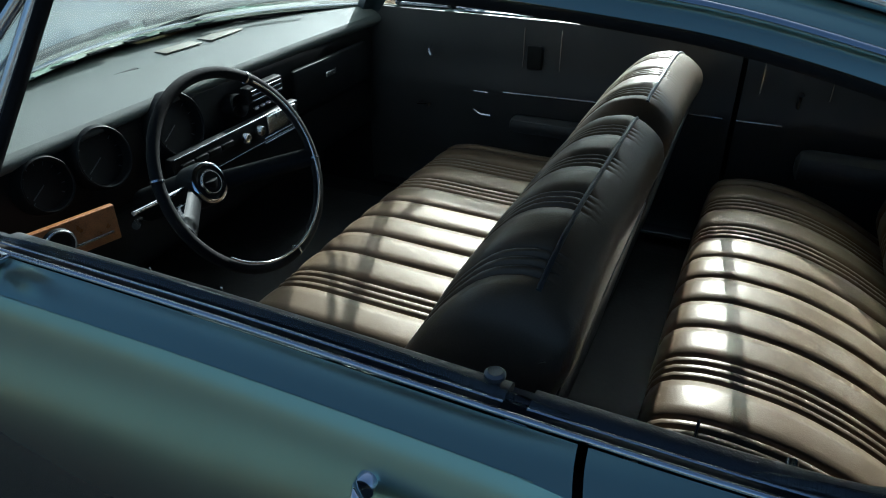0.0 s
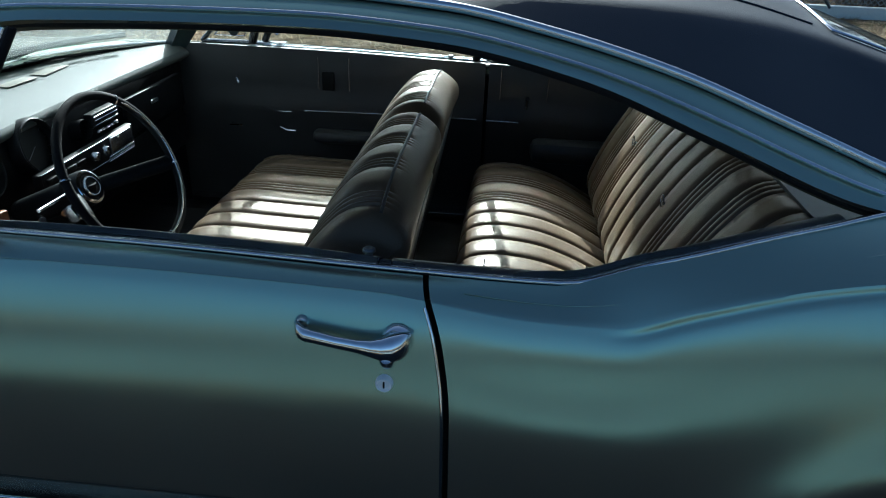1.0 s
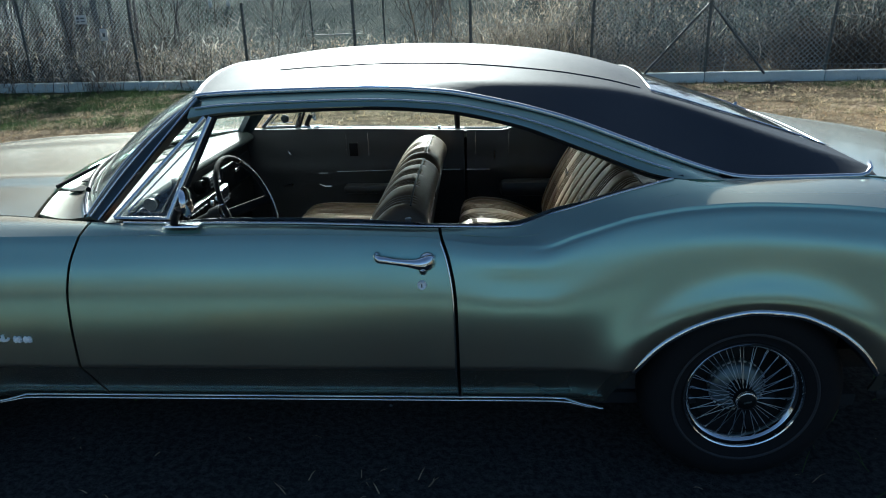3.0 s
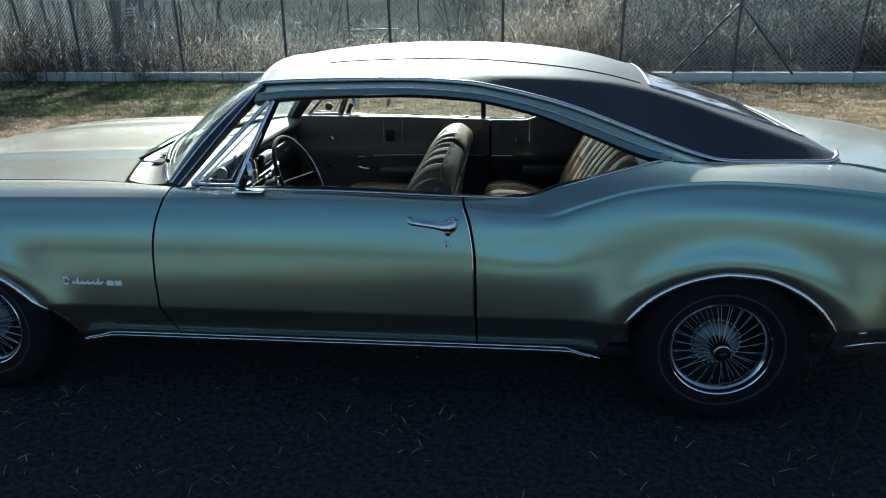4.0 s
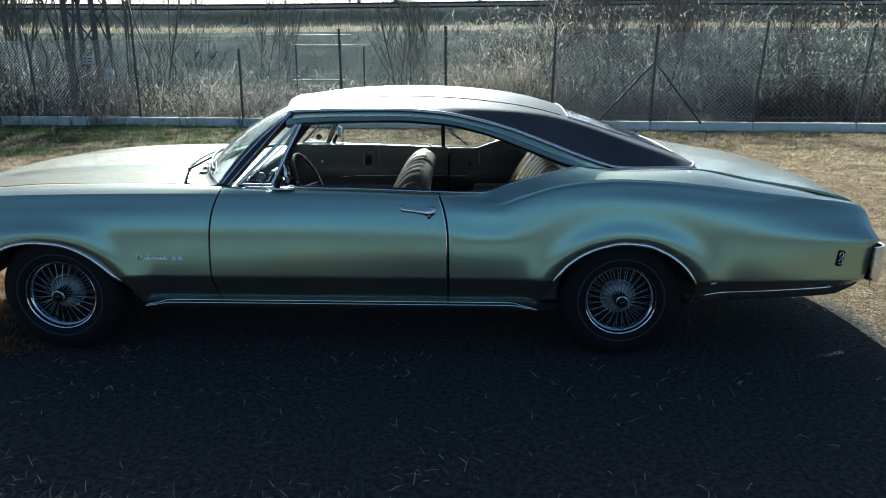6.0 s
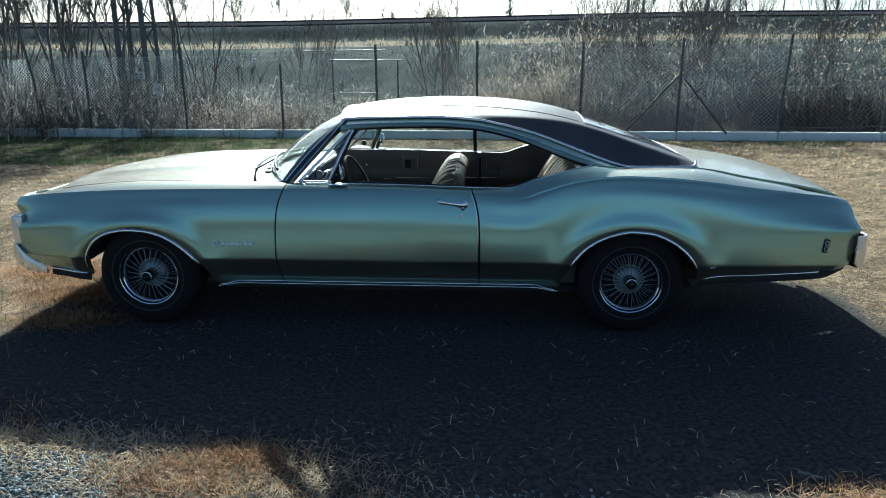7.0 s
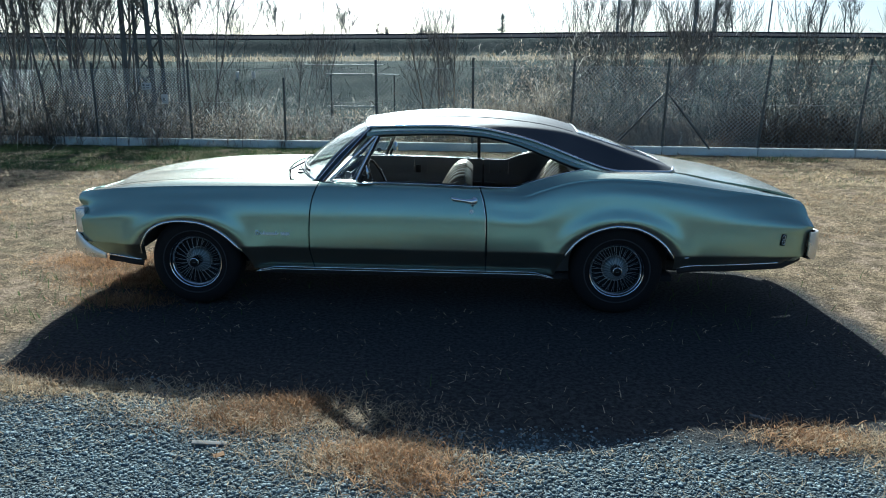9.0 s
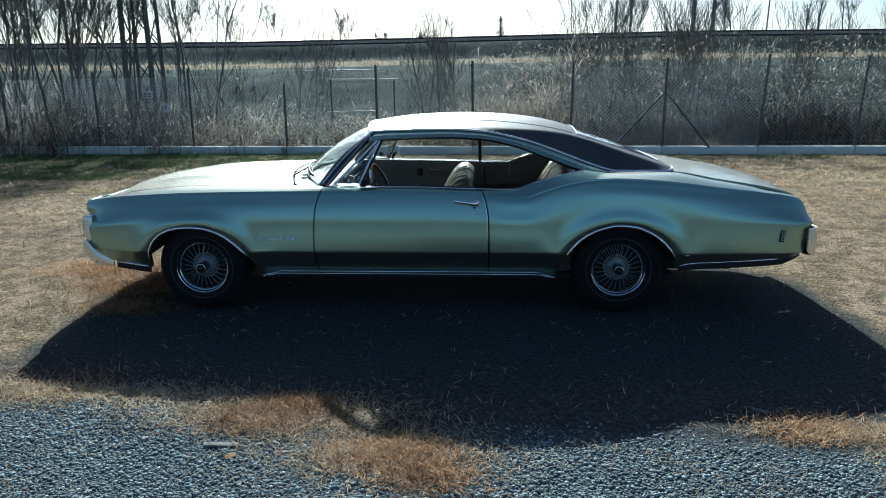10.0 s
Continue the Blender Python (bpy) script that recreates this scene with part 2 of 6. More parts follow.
def ground_material():
    """Dry grass and soil that give way to grey gravel at the front, and to darker turf on the bank; the car's shade is
    painted in.
    """
    m = bpy.data.materials.new("ground_mixed")
    m.use_nodes = True
    nt = m.node_tree
    bsdf = nt.nodes["Principled BSDF"]
    co = nt.nodes.new("ShaderNodeTexCoord")

    def noisy(scale, detail=5, rough=0.6):
        n = nt.nodes.new("ShaderNodeTexNoise")
        n.inputs["Scale"].default_value, n.inputs["Detail"].default_value, n.inputs["Roughness"].default_value = scale, detail, rough
        nt.links.new(co.outputs["Object"], n.inputs["Vector"])
        return n.outputs[0]

    def ramp(value, a, b):
        r = nt.nodes.new("ShaderNodeMapRange")
        r.inputs["From Min"].default_value, r.inputs["From Max"].default_value = a, b
        r.interpolation_type = "SMOOTHSTEP"
        nt.links.new(value, r.inputs["Value"])
        return r.outputs[0]

    def blend(fac, a, b):
        x = nt.nodes.new("ShaderNodeMix")
        x.data_type = "RGBA"
        nt.links.new(fac, x.inputs[0])
        for slot, c in ((6, a), (7, b)):
            if isinstance(c, tuple):
                x.inputs[slot].default_value = (*c, 1)
            else:
                nt.links.new(c, x.inputs[slot])
        return x.outputs[2]

    def maths(kind, a, b):
        x = nt.nodes.new("ShaderNodeMath")
        x.operation = kind
        for slot, c in ((0, a), (1, b)):
            if isinstance(c, float):
                x.inputs[slot].default_value = c
            else:
                nt.links.new(c, x.inputs[slot])
        return x.outputs[0]

    sep = nt.nodes.new("ShaderNodeSeparateXYZ")
    nt.links.new(co.outputs["Object"], sep.inputs[0])
    grain = noisy(38.0, 6, 0.7)
    straw = blend(ramp(grain, 0.34, 0.66), (0.085, 0.064, 0.042), (0.50, 0.375, 0.235))
    straw = blend(ramp(noisy(1.1), 0.45, 0.62), straw, blend(ramp(grain, 0.35, 0.65), (0.065, 0.056, 0.04), (0.36, 0.28, 0.18)))
    straw = blend(ramp(noisy(0.55), 0.56, 0.72), straw, blend(ramp(grain, 0.35, 0.65), (0.045, 0.05, 0.022), (0.14, 0.14, 0.065)))
    bare = ramp(noisy(0.75, 5, 0.7), 0.50, 0.60)
    straw = blend(bare, straw, blend(ramp(grain, 0.3, 0.7), (0.20, 0.15, 0.105), (0.46, 0.35, 0.25)))
    lawn = maths("MULTIPLY", ramp(maths("ADD", sep.outputs["X"], maths("MULTIPLY", noisy(0.5), 6.0)), 0.6, -2.2), ramp(maths("ADD", sep.outputs["Y"], maths("MULTIPLY", noisy(0.8), 3.0)), 8.6, 10.4))
    straw = blend(lawn, straw, blend(ramp(grain, 0.35, 0.65), (0.035, 0.05, 0.02), (0.11, 0.14, 0.055)))
    mats = ramp(noisy(4.2, 5, 0.7), 0.42, 0.56)
    straw = blend(mats, blend(ramp(grain, 0.3, 0.7), (0.06, 0.047, 0.031), (0.24, 0.185, 0.12)), straw)
    # bare dark soil, shaped to paint the car's cast shade into the ground
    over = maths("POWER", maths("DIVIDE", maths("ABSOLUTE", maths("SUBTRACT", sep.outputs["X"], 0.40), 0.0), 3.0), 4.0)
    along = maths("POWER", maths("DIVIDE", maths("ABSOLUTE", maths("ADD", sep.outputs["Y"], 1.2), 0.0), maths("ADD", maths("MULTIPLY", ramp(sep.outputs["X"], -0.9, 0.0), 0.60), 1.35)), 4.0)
    painted_shade = ramp(maths("ADD", maths("ADD", over, along), maths("MULTIPLY", maths("SUBTRACT", noisy(1.6), 0.5), 0.8)), 1.1, 0.7)
    straw = blend(painted_shade, straw, blend(ramp(grain, 0.35, 0.65), (0.038, 0.039, 0.040), (0.092, 0.091, 0.089)))
    pebbles = nt.nodes.new("ShaderNodeTexVoronoi")
    pebbles.inputs["Scale"].default_value = 75.0
    nt.links.new(co.outputs["Object"], pebbles.inputs["Vector"])
    grey = blend(ramp(pebbles.outputs["Distance"], 0.0, 0.6), (0.20, 0.235, 0.24), (0.07, 0.082, 0.085))
    edge = maths("ADD", sep.outputs["Y"], maths("MULTIPLY", maths("SUBTRACT", noisy(1.2), 0.5), 0.7))
    spit = maths("MULTIPLY", ramp(sep.outputs["X"], -0.9, 0.0), 0.45)
    share = maths("MULTIPLY", ramp(maths("ADD", edge, spit), -2.25, -2.6), ramp(maths("ADD", sep.outputs["Y"], maths("MULTIPLY", noisy(0.4), 4.0)), -13.5, -9.0))
    asphalt = blend(ramp(grain, 0.35, 0.65), (0.045, 0.046, 0.048), (0.075, 0.076, 0.078))
    grey = blend(ramp(maths("ADD", sep.outputs["Y"], noisy(0.9)), -3.6, -4.6), grey, asphalt)
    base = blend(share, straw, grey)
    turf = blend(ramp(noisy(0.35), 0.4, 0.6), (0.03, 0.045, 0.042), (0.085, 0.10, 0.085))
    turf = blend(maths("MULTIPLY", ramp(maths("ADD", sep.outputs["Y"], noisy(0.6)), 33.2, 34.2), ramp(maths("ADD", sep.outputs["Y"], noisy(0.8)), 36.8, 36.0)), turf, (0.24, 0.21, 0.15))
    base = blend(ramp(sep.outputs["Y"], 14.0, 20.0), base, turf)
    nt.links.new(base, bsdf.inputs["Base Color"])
    bsdf.inputs["Roughness"].default_value = 0.95
    bsdf.inputs["Specular IOR Level"].default_value = 0.02
    b = nt.nodes.new("ShaderNodeBump")
    b.inputs["Strength"].default_value, b.inputs["Distance"].default_value = 1.0, 0.035
    soft = maths("ADD", maths("MULTIPLY", grain, 0.8), maths("MULTIPLY", noisy(14.0, 6, 0.75), 0.9))
    hard = maths("MULTIPLY", pebbles.outputs["Distance"], -0.35)
    level = nt.nodes.new("ShaderNodeMix")
    nt.links.new(share, level.inputs[0])
    nt.links.new(soft, level.inputs[2])
    nt.links.new(hard, level.inputs[3])
    nt.links.new(level.outputs[0], b.inputs["Height"])
    nt.links.new(b.outputs[0], bsdf.inputs["Normal"])
    return m


GROUND = ground_material()


# ---- mesh helpers ----
def mesh_object(name, verts, faces, mat, smooth=35.0, parent=None, label="", flip=False):
    me = bpy.data.meshes.new(name)
    if flip:
        faces = [tuple(reversed(f)) for f in faces]
    me.from_pydata([tuple(v) for v in verts], [], faces)
    me.materials.append(mat)
    me.update()
    if smooth:
        me.shade_smooth()
        me.set_sharp_from_angle(angle=radians(smooth))
    ob = new(name, me)
    if parent:
        ob.parent = parent
    if label:
        tagged(ob, label)
    return ob


def part(name, bm, mat, parent, label="", smooth=35.0):
    """Links a bmesh as one mesh object under a thing or a part."""
    me = bpy.data.meshes.new(name)
    bm.normal_update()
    bm.to_mesh(me)
    bm.free()
    me.materials.append(mat)
    if smooth:
        me.shade_smooth()
        me.set_sharp_from_angle(angle=radians(smooth))
    ob = new(name, me)
    if parent:
        ob.parent = parent
    if label:
        tagged(ob, label)
    return ob


def empty(name, label, category, kind="", group="", place=(0, 0, 0)):
    ob = new(name)
    ob.location = place
    ob.empty_display_size = 0.1
    return tagged(ob, label, category, group, kind)


def thicken(ob, metres, offset=-1.0, crisp=True):
    mod = ob.modifiers.new("thickness", "SOLIDIFY")
    mod.thickness, mod.offset = metres, offset
    if crisp:
        edges = ob.modifiers.new("crisp_edges", "EDGE_SPLIT")
        edges.split_angle = radians(50)
    return ob


def box_bm(size, centre=(0, 0, 0), bevel=0.0, segments=2, turn=None):
    bm = bmesh.new()
    bmesh.ops.create_cube(bm, size=1.0)
    bmesh.ops.scale(bm, vec=size, verts=bm.verts)
    if bevel:
        bmesh.ops.bevel(bm, geom=bm.edges[:], offset=bevel, segments=segments, affect="EDGES", profile=0.5)
    if turn:
        bmesh.ops.transform(bm, matrix=turn, verts=bm.verts)
    bmesh.ops.translate(bm, vec=centre, verts=bm.verts)
    return bm


def cyl_bm(r0, r1, length, centre=(0, 0, 0), axis="z", segments=24, bevel=0.0):
    bm = bmesh.new()
    bmesh.ops.create_cone(bm, cap_ends=True, segments=segments, radius1=r0, radius2=r1, depth=length)
    if bevel:
        rims = [e for e in bm.edges if any(len(f.verts) > 4 for f in e.link_faces)]
        bmesh.ops.bevel(bm, geom=rims, offset=bevel, segments=2, affect="EDGES", profile=0.5)
    turn = {"z": Matrix(), "x": Matrix.Rotation(radians(90), 4, "Y"), "y": Matrix.Rotation(radians(90), 4, "X")}[axis]
    bmesh.ops.transform(bm, matrix=Matrix.Translation(centre) @ turn, verts=bm.verts)
    return bm


def lathe(profile, segments=48, closed=False):
    """Verts and faces of a profile of (radius, along) turned round the y axis."""
    n = len(profile)
    verts, faces = [], []
    for k in range(segments):
        a = 2 * math.pi * k / segments
        verts += [(r * math.cos(a), y, r * math.sin(a)) for r, y in profile]
    for k in range(segments):
        j = (k + 1) % segments
        for i in range(n if closed else n - 1):
            i2 = (i + 1) % n
            faces.append((k * n + i, k * n + i2, j * n + i2, j * n + i))
    return verts, faces


def sweep(points, width, height=None, sides=8, closed=False, up=(0, 0, 1)):
    """A rod of oval section along points: width across, height along up."""
    pts = [Vector(p) for p in points]
    height = height or width
    verts, faces = [], []
    n = len(pts)
    for i, p in enumerate(pts):
        a = pts[(i - 1) % n] if closed else pts[max(i - 1, 0)]
        b = pts[(i + 1) % n] if closed else pts[min(i + 1, n - 1)]
        ahead = (b - a).normalized()
        upv = Vector(up)
        if abs(ahead.dot(upv)) > 0.98:
            upv = Vector((0, 1, 0))
        side = ahead.cross(upv).normalized()
        top = side.cross(ahead)
        for k in range(sides):
            t = 2 * math.pi * k / sides
            verts.append(p + side * (math.cos(t) * width / 2) + top * (math.sin(t) * height / 2))
    for i in range(n if closed else n - 1):
        j = (i + 1) % n
        for k in range(sides):
            k2 = (k + 1) % sides
            faces.append((i * sides + k, i * sides + k2, j * sides + k2, j * sides + k))
    if not closed:
        faces.append(tuple(range(sides - 1, -1, -1)))
        faces.append(tuple((n - 1) * sides + k for k in range(sides)))
    return verts, faces


def rod(name, points, width, mat, parent, height=None, sides=8, closed=False, up=(0, 0, 1), label=""):
    v, f = sweep(points, width, height, sides, closed, up)
    return mesh_object(name, v, f, mat, 50, parent, label)


def sheet(us, vs, fn):
    """A grid of points fn(u, v) and its faces."""
    verts = [fn(u, v) for u in us for v in vs]
    n = len(vs)
    faces = [(i * n + j, (i + 1) * n + j, (i + 1) * n + j + 1, i * n + j + 1)
             for i in range(len(us) - 1) for j in range(n - 1)]
    return verts, faces


class Curve:
    """A smooth monotone curve through (x, value) pairs."""

    def __init__(self, *pairs):
        p = sorted(pairs)
        self.x = np.array([a for a, _ in p], float)
        self.y = np.array([b for _, b in p], float)
        h, d = np.diff(self.x), np.diff(self.y) / np.diff(self.x)
        m = np.zeros(len(p))
        m[0], m[-1] = d[0], d[-1]
        for i in range(1, len(p) - 1):
            if d[i - 1] * d[i] > 0:
                w1, w2 = 2 * h[i] + h[i - 1], h[i] + 2 * h[i - 1]
                m[i] = (w1 + w2) / (w1 / d[i - 1] + w2 / d[i])
        self.m = m

    def __call__(self, t):
        t = min(max(t, self.x[0]), self.x[-1])
        i = min(int(np.searchsorted(self.x, t, "right")) - 1, len(self.x) - 2)
        i = max(i, 0)
        h = self.x[i + 1] - self.x[i]
        s = (t - self.x[i]) / h
        return float((1 + 2 * s) * (1 - s) ** 2 * self.y[i] + s * (1 - s) ** 2 * h * self.m[i]
                     + s * s * (3 - 2 * s) * self.y[i + 1] + s * s * (s - 1) * h * self.m[i + 1])


def clamp(v, a=0.0, b=1.0):
    return max(a, min(b, v))


def ease(v, a, b):
    s = clamp((v - a) / (b - a))
    return s * s * (3 - 2 * s)


def span(a, b, n):
    return [a + (b - a) * i / (n - 1) for i in range(n)]

# ---- the car: body lines (x along, front at -x; half widths; heights) ----
car = empty("car", "metallic blue-green hardtop coupe with dark vinyl roof on dry grass", "car")

SHOULDER_Z = Curve((-2.48, 0.812), (-2.44, 0.831), (-2.34, 0.850), (-2.15, 0.877), (-1.6, 0.910), (-0.7, 0.925), (0.0, 0.926),
                   (0.5, 0.916), (0.75, 0.888), (0.87, 0.887), (1.0, 0.926), (1.2, 0.986), (1.35, 1.010), (1.52, 1.019),
                   (1.73, 1.012), (2.02, 0.986), (2.27, 0.955), (2.74, 0.893), (2.84, 0.865), (2.93, 0.80))
SHOULDER_Y = Curve((-2.48, 0.835), (-2.3, 0.875), (-2.0, 0.906), (-1.6, 0.918), (-0.7, 0.928), (0.5, 0.933), (0.8, 0.938),
                   (1.1, 0.934), (1.5, 0.928), (2.0, 0.921), (2.4, 0.908), (2.75, 0.88), (2.93, 0.845))
INNER_Z = Curve((-2.48, 0.805), (-2.38, 0.838), (-2.2, 0.876), (-2.05, 0.900), (-1.6, 0.934), (-0.7, 0.949), (0.0, 0.946), (0.55, 0.931),
                (0.78, 0.927), (0.93, 0.973), (1.16, 1.034), (1.34, 1.062), (1.55, 1.045), (1.95, 1.040), (2.3, 0.985),
                (2.75, 0.905), (2.85, 0.87), (2.93, 0.81))
INNER_Y = Curve((-2.48, 0.70), (-2.2, 0.72), (-1.6, 0.735), (-1.0, 0.77), (-0.66, 0.85), (-0.4, 0.882), (0.6, 0.886), (0.95, 0.876),
                (1.2, 0.838), (1.4, 0.775), (1.6, 0.735), (1.95, 0.715), (2.3, 0.73), (2.75, 0.74), (2.93, 0.70))
WIDTH = Curve((-2.48, -0.085), (-2.3, -0.045), (-2.0, -0.012), (-1.6, 0.0), (2.2, 0.0), (2.6, -0.02), (2.8, -0.05), (2.93, -0.10))
SILL_Z = 0.285
ARCH_F = Curve((-1.985, 0.30), (-1.965, 0.40), (-1.936, 0.492), (-1.89, 0.562), (-1.828, 0.613), (-1.74, 0.648), (-1.638, 0.661),
               (-1.53, 0.655), (-1.435, 0.632), (-1.36, 0.595), (-1.297, 0.549), (-1.24, 0.495), (-1.194, 0.440), (-1.155, 0.375), (-1.125, 0.285))
ARCH_R = Curve((1.10, 0.285), (1.13, 0.37), (1.18, 0.47), (1.265, 0.575), (1.376, 0.644), (1.45, 0.669), (1.535, 0.685), (1.648, 0.677),
               (1.767, 0.632), (1.868, 0.56), (1.94, 0.47), (1.968, 0.415), (1.985, 0.36))
NOSE_LOW = Curve((-2.48, 0.45), (-2.42, 0.415), (-2.35, 0.385), (-2.26, 0.365), (-2.1, 0.35), (-1.985, 0.33))
TAIL_LOW = Curve((1.985, 0.36), (2.08, 0.378), (2.3, 0.39), (2.7, 0.412), (2.80, 0.42), (2.93, 0.45))
FRONT_GAP = Curve((0.25, -0.672), (0.45, -0.684), (0.57, -0.682), (0.73, -0.674), (0.83, -0.66), (0.94, -0.622))
REAR_GAP = Curve((0.25, 0.606), (0.5, 0.608), (0.712, 0.604), (0.836, 0.586), (0.95, 0.545))
TAIL_END = Curve((0.36, 2.77), (0.42, 2.83), (0.46, 2.868), (0.50, 2.893), (0.55, 2.899), (0.64, 2.903), (0.66, 2.908), (0.672, 2.938), (0.69, 2.944),
                 (0.735, 2.931), (0.816, 2.904), (0.856, 2.868), (0.884, 2.815), (0.91, 2.75))
NOSE_END = Curve((0.45, -2.41), (0.53, -2.432), (0.69, -2.442), (0.72, -2.46), (0.75, -2.49), (0.78, -2.50), (0.81, -2.490), (0.835, -2.462), (0.88, -2.40))


def low_z(x):
    if x <= -1.985:
        return NOSE_LOW(x)
    if -1.985 < x < -1.125:
        return ARCH_F(x)
    if 1.10 < x < 1.985:
        return ARCH_R(x)
    if x >= 1.985:
        return TAIL_LOW(x)
    return SILL_Z


def flare(x, z):
    out = 0.0
    for xc, zc, a, b, amount in ((-1.585, 0.345, 0.43, 0.318, 0.018), (1.552, 0.36, 0.42, 0.325, 0.020)):
        d = (math.hypot((x - xc) / a, (z - zc) / b) - 1) * 0.36
        if d < 0.042:
            out += amount * (1 - 0.75 * ((0.042 - max(d, -0.01)) / 0.052) ** 1.5)
        else:
            out += amount * math.exp(-((d - 0.042) / 0.07) ** 2)
    return out


def half_width(x, z):
    """The half width of the body's side."""
    zs, ys = SHOULDER_Z(x), SHOULDER_Y(x)
    tuck = max(0.0, CREASE_Z - z)
    z = max(z, CREASE_Z)
    za = zs - 0.11
    prof = Curve((0.475, 0.9900), (0.52, 0.9920), (0.56, 0.9932), (0.61, 0.9942), (0.61 + 0.45 * (za - 0.61), 0.994 - 0.02 * (za - 0.70)),
                 (za, min(ys + 0.048, 0.972)), (zs - 0.05, ys + 0.022), (zs - 0.02, ys + 0.010), (zs, ys))
    taper = WIDTH(x) * clamp(1.25 - abs(z - 0.62) * 0.8, 0.4, 1.2)
    lip = 0.003 * math.exp(-((z - zs + 0.013) / 0.007) ** 2) * ease(x, 0.84, 0.95) * (1 - 0.6 * ease(x, 1.6, 2.2))
    return prof(z) + taper + flare(x, z - tuck) - lip - 0.74 * tuck + 0.30 * tuck * tuck


def shoulder(x, s):
    """From the shoulder crease (s=0) over to the inner edge of the body's top (s=1)."""
    y0, z0, y1, z1 = SHOULDER_Y(x) + WIDTH(x) * clamp(1.25 - abs(SHOULDER_Z(x) - 0.62) * 0.8, 0.4, 1.2) + flare(x, SHOULDER_Z(x)), SHOULDER_Z(x), INNER_Y(x), INNER_Z(x)
    bulge = 0.16 * (y0 - y1) * math.sin(math.pi * s) * (1 - 0.5 * ease(x, 0.7, 1.1))
    return y0 + (y1 - y0) * s, z0 + (z1 - z0) * s + bulge * 0.5


CREASE_Z = 0.476
ROWS_LOW = [0, 0.2, 0.4, 0.6, 0.8, 0.94, 0.975]
ROWS_V = [0.0] * 7 + [0.01, 0.03, 0.08, 0.14, 0.21, 0.28, 0.35, 0.42, 0.49, 0.56, 0.63, 0.70, 0.76, 0.82, 0.87, 0.91, 0.94, 0.955, 0.965, 0.975, 0.985, 0.993, 1.0]
ROWS_S = [0.12, 0.25, 0.4, 0.55, 0.7, 0.85, 1.0]


def stations(a, b, step=0.035, extra=()):
    n = max(3, int((b - a) / step) + 1)
    xs = set(round(v, 4) for v in span(a, b, n)) | {round(v, 4) for v in extra if a < v < b}
    return sorted(xs)


def side_skin(name, side, xs, left, right, label=""):
    """One panel of the body's side: from its lower edge up and over the shoulder; left and right are its ends by height."""
    x0, x1 = xs[0], xs[-1]

    def point(x, row):
        u = (x - x0) / (x1 - x0)
        if row < len(ROWS_V):
            zl, zs = low_z(x), SHOULDER_Z(x)
            zc = max(CREASE_Z, zl + 0.03)
            z = zl + (zc - zl) * ROWS_LOW[row] if row < len(ROWS_LOW) else zc + (zs - zc) * ROWS_V[row]
        else:
            z = shoulder(x, ROWS_S[row - len(ROWS_V)])[1]
        xx = x
        if left:
            xx += (1 - u) ** 3 * (left(z) - x0)
        if right:
            xx += u ** 3 * (right(z) - x1)
        if row < len(ROWS_V):
            y = half_width(x, z)
        else:
            y, z = shoulder(x, ROWS_S[row - len(ROWS_V)])
        return (xx, side * y, z)

    rows = list(range(len(ROWS_V) + len(ROWS_S)))
    v, f = sheet(xs, rows, point)
    ob = mesh_object(name, v, f, PAINT, 28, car, label, flip=side > 0)
    return thicken(ob, 0.012)


